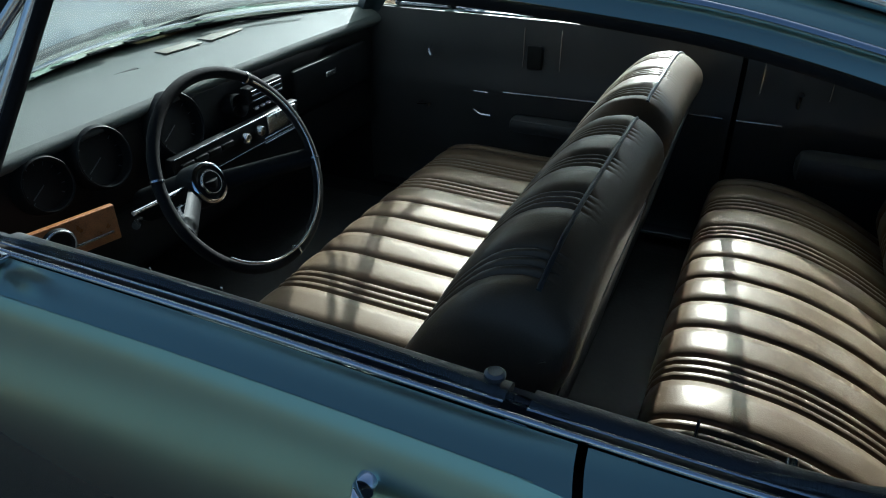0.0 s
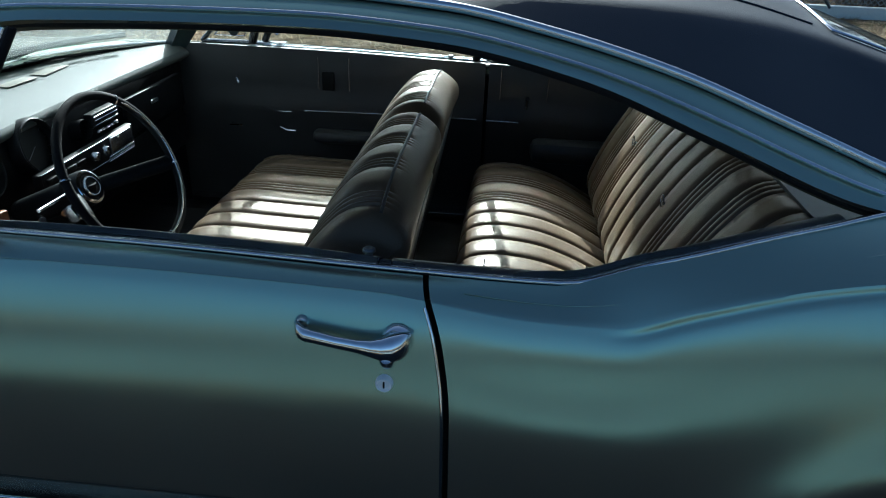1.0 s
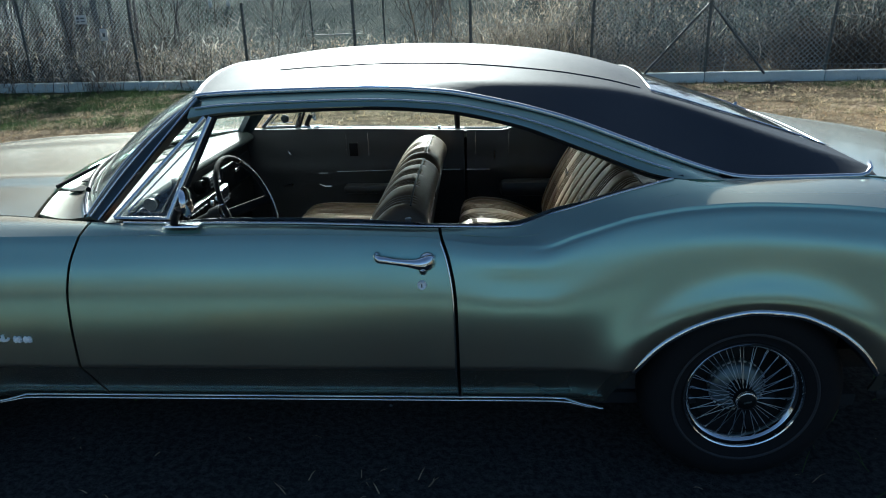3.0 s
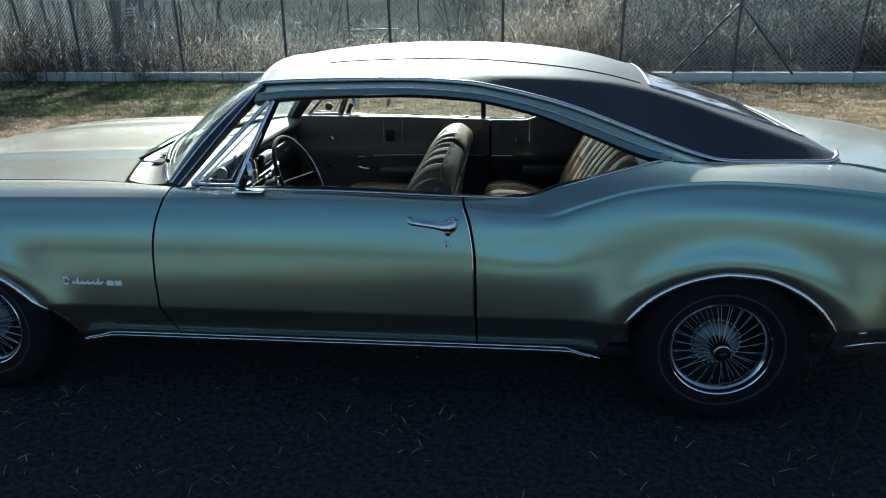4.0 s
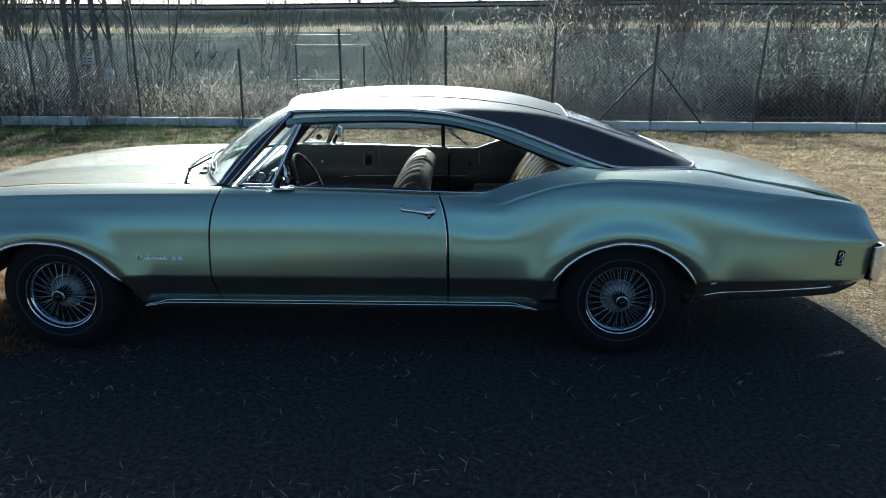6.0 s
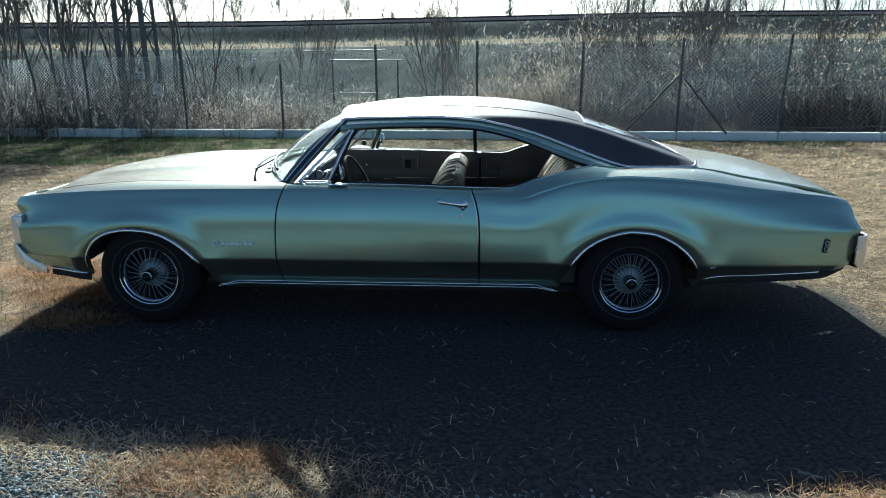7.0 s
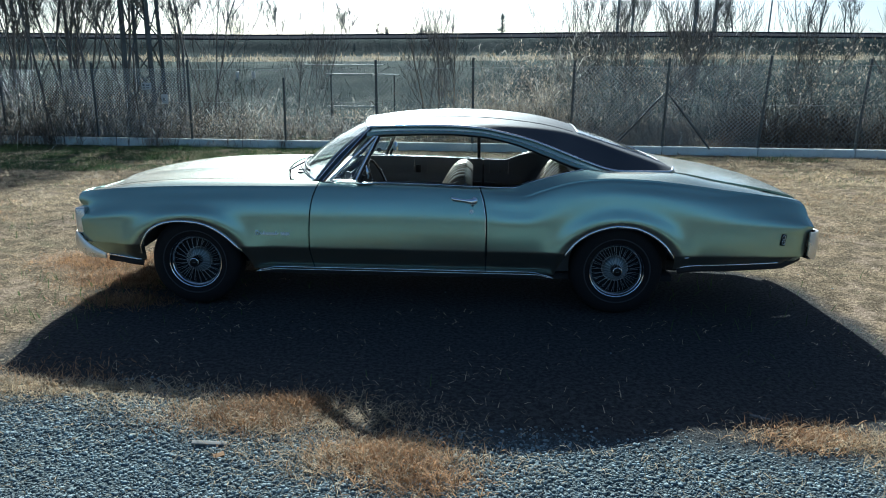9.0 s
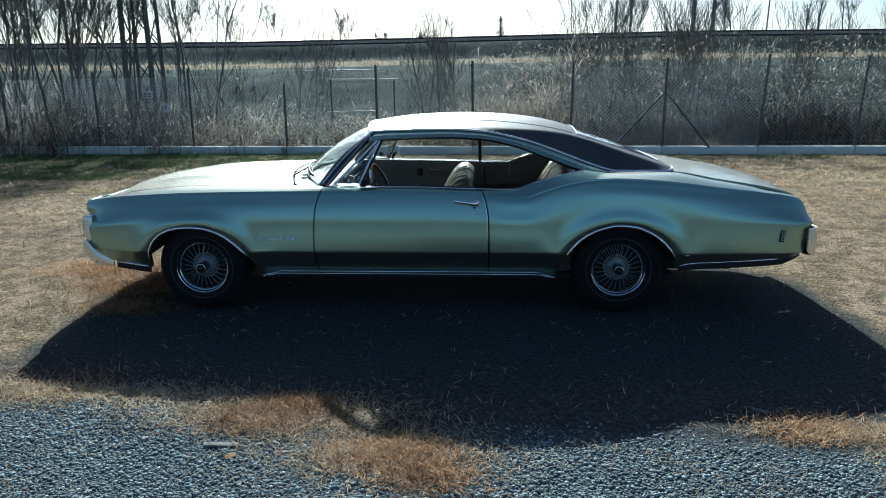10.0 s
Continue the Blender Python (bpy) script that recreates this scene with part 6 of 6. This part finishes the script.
def chain_link(a, b, pitch=0.052, top=1.86, thick=0.002):
    """Diagonal wires between two posts, each a thin three-sided strand."""
    verts, faces = [], []
    width = b - a
    n = int((width + top) / pitch)
    for kind in (0, 1):
        for k in range(n):
            s = k * pitch
            x0, z0 = (s, 0.03) if s < width else (width, s - width + 0.03)
            x1, z1 = (0, s + 0.03) if s < top else (s - top, top + 0.03)
            if kind:
                x0, x1 = width - x0, width - x1
            ends = []
            for xx, zz in ((x0, z0), (x1, z1)):
                wx = a + xx
                ends.append(Vector((wx, fence_y(wx) - 0.03 - 0.006 * kind, fence_base(wx) + zz)))
            d = (ends[1] - ends[0])
            if d.length < 0.03:
                continue
            side = d.cross(Vector((0, 1, 0))).normalized() * thick
            i = len(verts)
            for e in ends:
                verts += [e + side, e - side * 0.5 + Vector((0, 0.0025, 0)), e - side * 0.5 - Vector((0, 0.0025, 0))]
            faces += [(i, i + 1, i + 4, i + 3), (i + 1, i + 2, i + 5, i + 4), (i + 2, i, i + 3, i + 5)]
    return verts, faces


for a, b in zip(POSTS, POSTS[1:]):
    dense = a in (2.84, 5.01) or a < -9
    v, f = chain_link(a + 0.03, b - 0.03, 0.095 if dense else 0.11, thick=0.0062 if dense else 0.0024)
    mesh_object("chain_link", v, f, WIRE, 0, fence)


# ---- scrub, trees and mast behind the fence ----
def scrub(rng, places, heights, strands, width, spread, twigs, lean):
    """Dry shrubs: fans of thin stems with side twigs that point every way."""
    base, length, wid = [], [], []
    for (x, y), h, n, w in zip(places, heights, strands, width):
        r = spread * h
        off = rng.normal(0, 1, (n, 2)) * r * 0.30
        for dx, dy in off:
            base.append((x + dx, y + dy, ground_z(x + dx, y + dy)))
        length += list(h * rng.uniform(0.3, 1.0, n) / 1.0)
        wid += [w] * n
    stems, length, wid = np.array(base), np.array(length), np.array(wid)
    v1, f1 = blades(rng, stems, length, wid, 0.22 * lean, lean, 0.2)
    pick = rng.integers(0, len(stems), len(stems) * twigs)
    pts = v1.reshape(-1, 6, 3)[pick]
    along = rng.uniform(0.08, 1.0, (len(pick), 1))
    root = np.where(along < 0.55, pts[:, 0] + (pts[:, 3] - pts[:, 0]) * along / 0.55, pts[:, 3] + (pts[:, 5] - pts[:, 3]) * (along - 0.55) / 0.45)
    v2, f2 = blades(rng, root, np.clip(length[pick] * 0.26, 0.12, 0.5), wid[pick] * 0.75, 0.15, 1.9, 0.35)
    tips = v2.reshape(-1, 6, 3)[rng.integers(0, len(pick), len(pick) // 3)][:, 4]
    v3, f3 = blades(rng, tips, np.full(len(tips), 0.06), np.full(len(tips), 0.026), 0.2, 2.4, 0.2)
    return np.concatenate([v1, v2, v3]), np.concatenate([f1, f2 + len(v1), f3 + len(v1) + len(v2)])


def rows_of_shrubs(n, x0, x1, y0, y1, h0, h1, strands, seed, twigs=6, lean=0.6, w=0.013):
    r = np.random.default_rng(seed)
    places = [(r.uniform(x0, x1), r.uniform(y0, y1)) for _ in range(n)]
    hs = [r.uniform(h0, h1) for _ in range(n)]
    return scrub(r, places, hs, [strands] * n, [w] * n, 0.6, twigs, lean)


v, f = rows_of_shrubs(190, -24, 20, 12.9, 17.5, 0.5, 1.3, 26, 21, 9, 1.15, 0.012)
mesh_stuff("scrub", v, f, TWIG, "tangled brown dry scrub behind the fence", "scrub")
v, f = rows_of_shrubs(34, 0.4, 3.4, 13.0, 17, 1.1, 2.7, 20, 22, 16, 1.45, 0.013)
mesh_stuff("tall_scrub", v, f, TWIGLIGHT, "tall pale-tipped dry bushes behind the fence", "scrub")
v, f = rows_of_shrubs(110, -26, 24, 13.5, 18, 0.6, 1.5, 24, 26, 9, 1.1, 0.013)
mesh_stuff("grey_scrub", v, f, TWIGGREY, "grey leafless bushes behind the fence", "scrub")
v, f = rows_of_shrubs(75, 2.6, 20, 13.2, 17, 1.0, 2.3, 30, 27, 12, 1.4, 0.014)
mesh_stuff("blue_grey_scrub", v, f, TWIGBLUE, "dull blue-grey leafless scrub behind the fence", "scrub")
v, f = rows_of_shrubs(90, 2, 40, 18, 31, 0.6, 1.6, 24, 23, 6, 1.0, 0.014)
mesh_stuff("bank_scrub", v, f, TWIGGREY, "dull leafless scrub on the bank", "scrub")
v, f = rows_of_shrubs(70, -22, -7.0, 13.6, 17.5, 1.2, 3.4, 40, 24, 8, 0.6)
mesh_stuff("dark_thicket", v, f, TWIGDARK, "dark thicket of bare twigs round tree trunks", "scrub")
v, f = rows_of_shrubs(40, 7.5, 16, 12.2, 15.0, 0.8, 1.5, 44, 25, 6, 0.5)
mesh_stuff("dark_thicket", v, f, TWIGDARK, "dark low thicket against the fence", "scrub")
pts = []
for _ in range(38000):
    x, y = rng.uniform(-24, 20), rng.uniform(12.8, 18)
    if noise.noise(Vector((x * 0.5, y * 0.5, 2.0))) + rng.uniform(-0.4, 0.4) > -0.05:
        top = (0.85 if -9 < x < -0.5 else 1.4) if x < 1.5 else 2.8
        pts.append((x, y, ground_z(x, y) + top * rng.uniform(0.05, 1.0) ** 1.3))
base = np.array(pts)
v, f = blades(rng, base, np.full(len(base), 0.075), np.full(len(base), 0.032), 0.2, 2.6)
mesh_stuff("dry_leaves", v, f, SEED, "pale dry leaves and seed heads on scrub", "leaves")
pts = []
for _ in range(17000):
    x, y = rng.uniform(-24, 20), rng.uniform(12.7, 17.5)
    thick = noise.noise(Vector((x * 0.45, y * 0.45, 7.0)))
    if thick + rng.uniform(-0.3, 0.3) > 0.0:
        top = (1.1 if x < 0.5 else 2.4) * (1 + 0.6 * thick)
        pts.append((x, y, ground_z(x, y) + top * rng.uniform(0.0, 1.0)))
base = np.array(pts)
v, f = blades(rng, base, rng.uniform(0.15, 0.5, len(base)), rng.uniform(0.014, 0.026, len(base)), 0.5, 2.3, 1.1)
mesh_stuff("twig_tangle", v, f, TANGLE, "tangle of pale broken twigs in scrub", "twigs")
xy = clumped(rng, 20000, -60, 60, 17, 39.4, 0.5, 0.05, 41.0)
base = on_ground(xy)
v, f = blades(rng, base, np.full(len(base), 0.28), np.full(len(base), 0.02), 0.2, 1.3)
mesh_stuff("bank_grass", v, f, BANKGRASS, "dull green turf on the railway bank", "grass")
xy = clumped(rng, 5000, -60, 60, 33.0, 36.0, 0.7, 0.1, 42.0)
base = on_ground(xy)
v, f = blades(rng, base, np.full(len(base), 0.26), np.full(len(base), 0.025), 0.2, 1.3)
mesh_stuff("berm_grass", v, f, STRAW, "pale dry grass on the berm of the bank", "grass")


def limb(points, r0, r1, verts, faces, sides=5):
    pts = [Vector(p) for p in points]
    start = len(verts)
    for i, p in enumerate(pts):
        d = (pts[min(i + 1, len(pts) - 1)] - pts[max(i - 1, 0)]).normalized()
        a = d.orthogonal().normalized()
        b = d.cross(a)
        r = r0 + (r1 - r0) * i / (len(pts) - 1)
        for k in range(sides):
            t = 2 * math.pi * k / sides
            verts.append(p + a * (math.cos(t) * r) + b * (math.sin(t) * r))
    for i in range(len(pts) - 1):
        for k in range(sides):
            k2 = (k + 1) % sides
            s = start + i * sides
            faces.append((s + k, s + k2, s + sides + k2, s + sides + k))


def grow(r, start, way, length, radius, depth, trunk, twigs, upward):
    """A limb that bends as it grows, and the limbs that leave it."""
    verts, faces = trunk if depth > 1 else twigs
    pts, d, p = [start], Vector(way).normalized(), Vector(start)
    n = 5 if depth > 1 else 3
    for _ in range(n):
        d = (d + Vector((r.normal(0, 0.12), r.normal(0, 0.12), upward + r.normal(0, 0.05)))).normalized()
        p = p + d * (length / n)
        pts.append(p.copy())
    limb(pts, radius, radius * (0.35 if depth else 0.4), verts, faces, 6 if depth > 1 else 3)
    if depth == 0:
        return
    for k in range((12, 9, 7)[min(depth - 1, 2)]):
        t = r.uniform(0.25, 1.0)
        i = min(int(t * n), n - 1)
        q = pts[i].lerp(pts[i + 1], t * n - i) if i + 1 <= n else pts[-1]
        a = r.uniform(0, 2 * math.pi)
        side = Vector((math.cos(a), math.sin(a), r.uniform(0.5, 1.5)))
        grow(r, Vector(q), (d * 0.7 + side * 0.75), length * r.uniform(0.30, 0.55), max(radius * (1 - 0.6 * t) * 0.45, 0.006), depth - 1, trunk, twigs, upward * 0.8)


def bare_tree(x, y, height, radius, seed, label, lean=0.0, depth=3, stems=1):
    r = np.random.default_rng(seed)
    trunk, twigs = ([], []), ([], [])
    for k in range(stems):
        sx, sy = (x + r.normal(0, 0.25), y + r.normal(0, 0.25)) if stems > 1 else (x, y)
        grow(r, Vector((sx, sy, ground_z(sx, sy) - 0.1)), (lean + r.normal(0, 0.06), r.normal(0, 0.06), 1), height * r.uniform(0.8, 1.1), radius * r.uniform(0.45, 0.85), depth, trunk, twigs, 0.12)
    tree = empty("tree", label, "tree", group="bare trees behind the fence", place=(0, 0, 0))
    mesh_object("trunk", *trunk, BARK, 60, tree)
    mesh_object("crown", *twigs, BARKTWIG, 0, tree)
    return tree


for x, y, h, lean in ((-0.25, 17.0, 3.3, -0.16), (-0.75, 17.2, 3.2, -0.12), (-1.15, 17.4, 3.0, -0.06)):
    sapling = empty("tree", "slim pale-barked leafless sapling leaning among scrub", "tree", group="pale saplings")
    trunk, twigs = ([], []), ([], [])
    rs = np.random.default_rng(int(h * 100))
    grow(rs, Vector((x, y, ground_z(x, y) - 0.1)), (lean, 0, 1), h, 0.035, 2, trunk, twigs, 0.06)
    mesh_object("trunk", *trunk, TWIGLIGHT, 60, sapling)
    mesh_object("crown", *twigs, BARKTWIG, 0, sapling)
r = np.random.default_rng(5)
for k, (x, y, h, rad, n) in enumerate(((-16.5, 15.5, 7, 0.055, 6), (-14.8, 16.5, 7.5, 0.06, 6), (-13.4, 15.2, 7, 0.06, 6), (-12.2, 16.2, 7.5, 0.08, 5), (-11.4, 15.0, 7, 0.06, 6),
                                       (-10.9, 17.0, 7.5, 0.08, 3), (-9.0, 16.6, 7, 0.07, 3), (-8.2, 17.6, 6, 0.05, 3), (-18.5, 16.5, 7, 0.06, 4))):
    bare_tree(x, y, h, rad, 40 + k, "tall leafless tree with dark multiple stems", 0.0, 3, n)
for k, (x, y, h, rad, n) in enumerate(((3.6, 16.0, 3.6, 0.028, 5), (5.2, 17.0, 3.8, 0.028, 6), (6.6, 16.0, 3.4, 0.026, 6), (4.4, 18.5, 3.8, 0.026, 5), (-0.6, 17.5, 2.8, 0.022, 4), (12.4, 15.0, 3.2, 0.035, 4), (13.8, 14.4, 3.0, 0.035, 4), (10.4, 16.5, 3.2, 0.026, 5), (-5.5, 19.0, 3.4, 0.026, 4), (8.6, 18.0, 3.2, 0.026, 5), (7.6, 19, 3.6, 0.028, 6))):
    bare_tree(x, y, h, rad, 60 + k, "slender leafless sapling clump among scrub", 0.05, 2, n)
for k, (x, y, h, rad) in enumerate(((-10, 52, 2.6, 0.06), (-7.5, 54, 2.0, 0.05), (-4.5, 55, 2.2, 0.05), (-16, 53, 3.5, 0.07), (-20, 55, 4, 0.08), (20.2, 53, 3.6, 0.09), (25.5, 50, 4.0, 0.10), (29, 52, 4.6, 0.10), (9.5, 53, 4.2, 0.07), (13, 56, 4.6, 0.07), (33, 50, 4.6, 0.08))):
    bare_tree(x, y, h, rad, 80 + k, "far leafless tree behind the railway bank", 0.0, 3, 2)


def conifer(x, y, h):
    r = np.random.default_rng(3)
    tree = empty("tree", "small dark conifer on the railway bank", "tree")
    z = ground_z(x, y)
    bm = cyl_bm(0.10, 0.02, h, (x, y, z + h / 2), "z", 8)
    part("trunk", bm, BARK, tree)
    base, n = [], 560
    for _ in range(n):
        t = r.uniform(0.1, 1.0)
        a, rad = r.uniform(0, 6.28), (1 - t) * 0.38 * h * r.uniform(0.1, 1.0)
        base.append((x + rad * math.cos(a), y + rad * math.sin(a), z + t * h))
    v, f = blades(r, np.array(base), np.full(n, 0.32), np.full(n, 0.06), 0.9, 1.9)
    mesh_object("crown", v, [tuple(int(i) for i in q) for q in f], LEAF, 0, tree)


conifer(2.3, 49.5, 2.1)

for x, y, h, w in ((12.8, 60, 12, 0.30), (14.1, 60, 12, 0.26), (19.3, 59, 13, 0.42), (21.0, 59, 13, 0.42), (24.5, 56, 7.0, 0.14)):
    ob = part("mast", cyl_bm(w / 2, w / 2 * 0.8, h, (0, 0, h / 2), "z", 12), POLE, None)
    ob.matrix_basis = pose(x, y, ground_z(x, y) - 0.2, 0, 0.8, 0)
    tagged(ob, "tall slim grey line-side mast behind the railway bank", "mast", group="line-side masts")
    part("bracket", box_bm((0.9, 0.08, 0.08), (0.3, 0, h - 0.6), 0.01), STEEL, ob)

# lattice mast with two sign plates
pylon = empty("lattice_mast", "dark steel lattice mast with small warning plates", "mast")
mx, my, mw = -9.75, 15.9, 0.86
mz = ground_z(mx, my)
corners = [(-mw / 2, -mw / 2), (mw / 2, -mw / 2), (mw / 2, mw / 2), (-mw / 2, mw / 2)]
MH = 11.0


def leg_at(k, z):
    s = 1 - 0.35 * z / MH
    return Vector((mx + corners[k % 4][0] * s, my + corners[k % 4][1] * s, mz + z))


for k in range(4):
    rod("leg", [leg_at(k, 0), leg_at(k, MH)], 0.17 if k < 2 else 0.12, STEEL, pylon, 0.17 if k < 2 else 0.12, sides=4, up=(0, 1, 0))
    for j in range(11):
        z0, z1 = j * 1.0, j * 1.0 + 1.0
        a, b = (k, k + 1) if j % 2 else (k + 1, k)
        rod("lattice_bar", [leg_at(a, z0), leg_at(b, z1)], 0.045, STEEL, pylon, 0.045, sides=4, up=(0, 1, 0))


def warning_sign(x, z, w, h, marks):
    """A pale plate wired to the fence, with bars for its writing."""
    plate = part("warning_sign", box_bm((w, 0.012, h), (0, 0, 0), 0.005), SIGN, None)
    plate.matrix_basis = pose(x, fence_y(x) - 0.055, z, 0, 0, -8.8)
    for a, b, bw, bh in marks:
        part("writing_bar", box_bm((bw, 0.004, bh), (a, -0.0075, b)), STEEL, plate)
    for a in (-w * 0.4, w * 0.4):
        rod("tie_wire", [(a, 0, h * 0.4), (a, 0.03, h * 0.45)], 0.004, WIRE, plate)
    return tagged(plate, "small pale warning plate wired to the fence", "sign", group="warning signs")


warning_sign(-8.56, 1.28, 0.30, 0.19, ((-0.08, 0.03, 0.06, 0.05), (-0.08, -0.045, 0.06, 0.03), (0.05, 0.03, 0.10, 0.03), (0.05, -0.04, 0.10, 0.02)))
warning_sign(-8.04, 0.94, 0.20, 0.26, ((0.0, 0.0, 0.07, 0.09),))

# railway on top of the bank
track = tagged(mesh_object("track_bed", *sheet(span(-90, 90, 61), [0, 1, 2, 3], lambda x, k: (x, 39.3 + (0, 0.9, 4.2, 5.2)[k], ground_z(x, 41) + (0.02, 0.22, 0.22, 0.0)[k])), BALLAST, 30),
               "dark railway ballast bed along the top of a bank", "track bed", kind="structure")
thicken(track, 0.1)
for y in (41.0, 42.45):
    ob = rod("rail", [(x, y, ground_z(x, 41) + 0.30) for x in span(-90, 90, 61)], 0.07, BALLAST, None, 0.15, sides=6)
    tagged(ob, "rusty steel rail on the track bed", "rail", group="rails")
# white rails of a gate and two pale markers on the slope
ob = rod("barrier_rail", [(-5.2, 21.2, ground_z(-5, 21.2) + 1.6), (-2.4, 20.8, ground_z(-2.4, 20.8) + 1.62)], 0.05, SIGN, None, 0.05)
tagged(ob, "thin pale rail half hidden in the scrub", "rail")
for z0, a, b in ((1.95, -6.1, -3.0), (0.42, -5.2, -3.3)):
    rod("lower_rail" if z0 < 1 else "top_rail", [(a, 21.2, z0), (b, 20.9, z0 + 0.03)], 0.05, SIGN, ob, 0.05)
for x in (-5.0, -2.6):
    rod("upright", [(x, 21.0, ground_z(x, 21) - 0.1), (x, 21.0, ground_z(x, 21) + 1.6)], 0.06, STEEL, ob)
for x in (-10.6, -9.85):
    m = part("marker_post", box_bm((0.14, 0.10, 0.38), (x, 27.0, ground_z(x, 27.0) + 0.17), 0.03), PAPER, None)
    tagged(m, "small pale marker post on the bank", "post", group="marker posts")
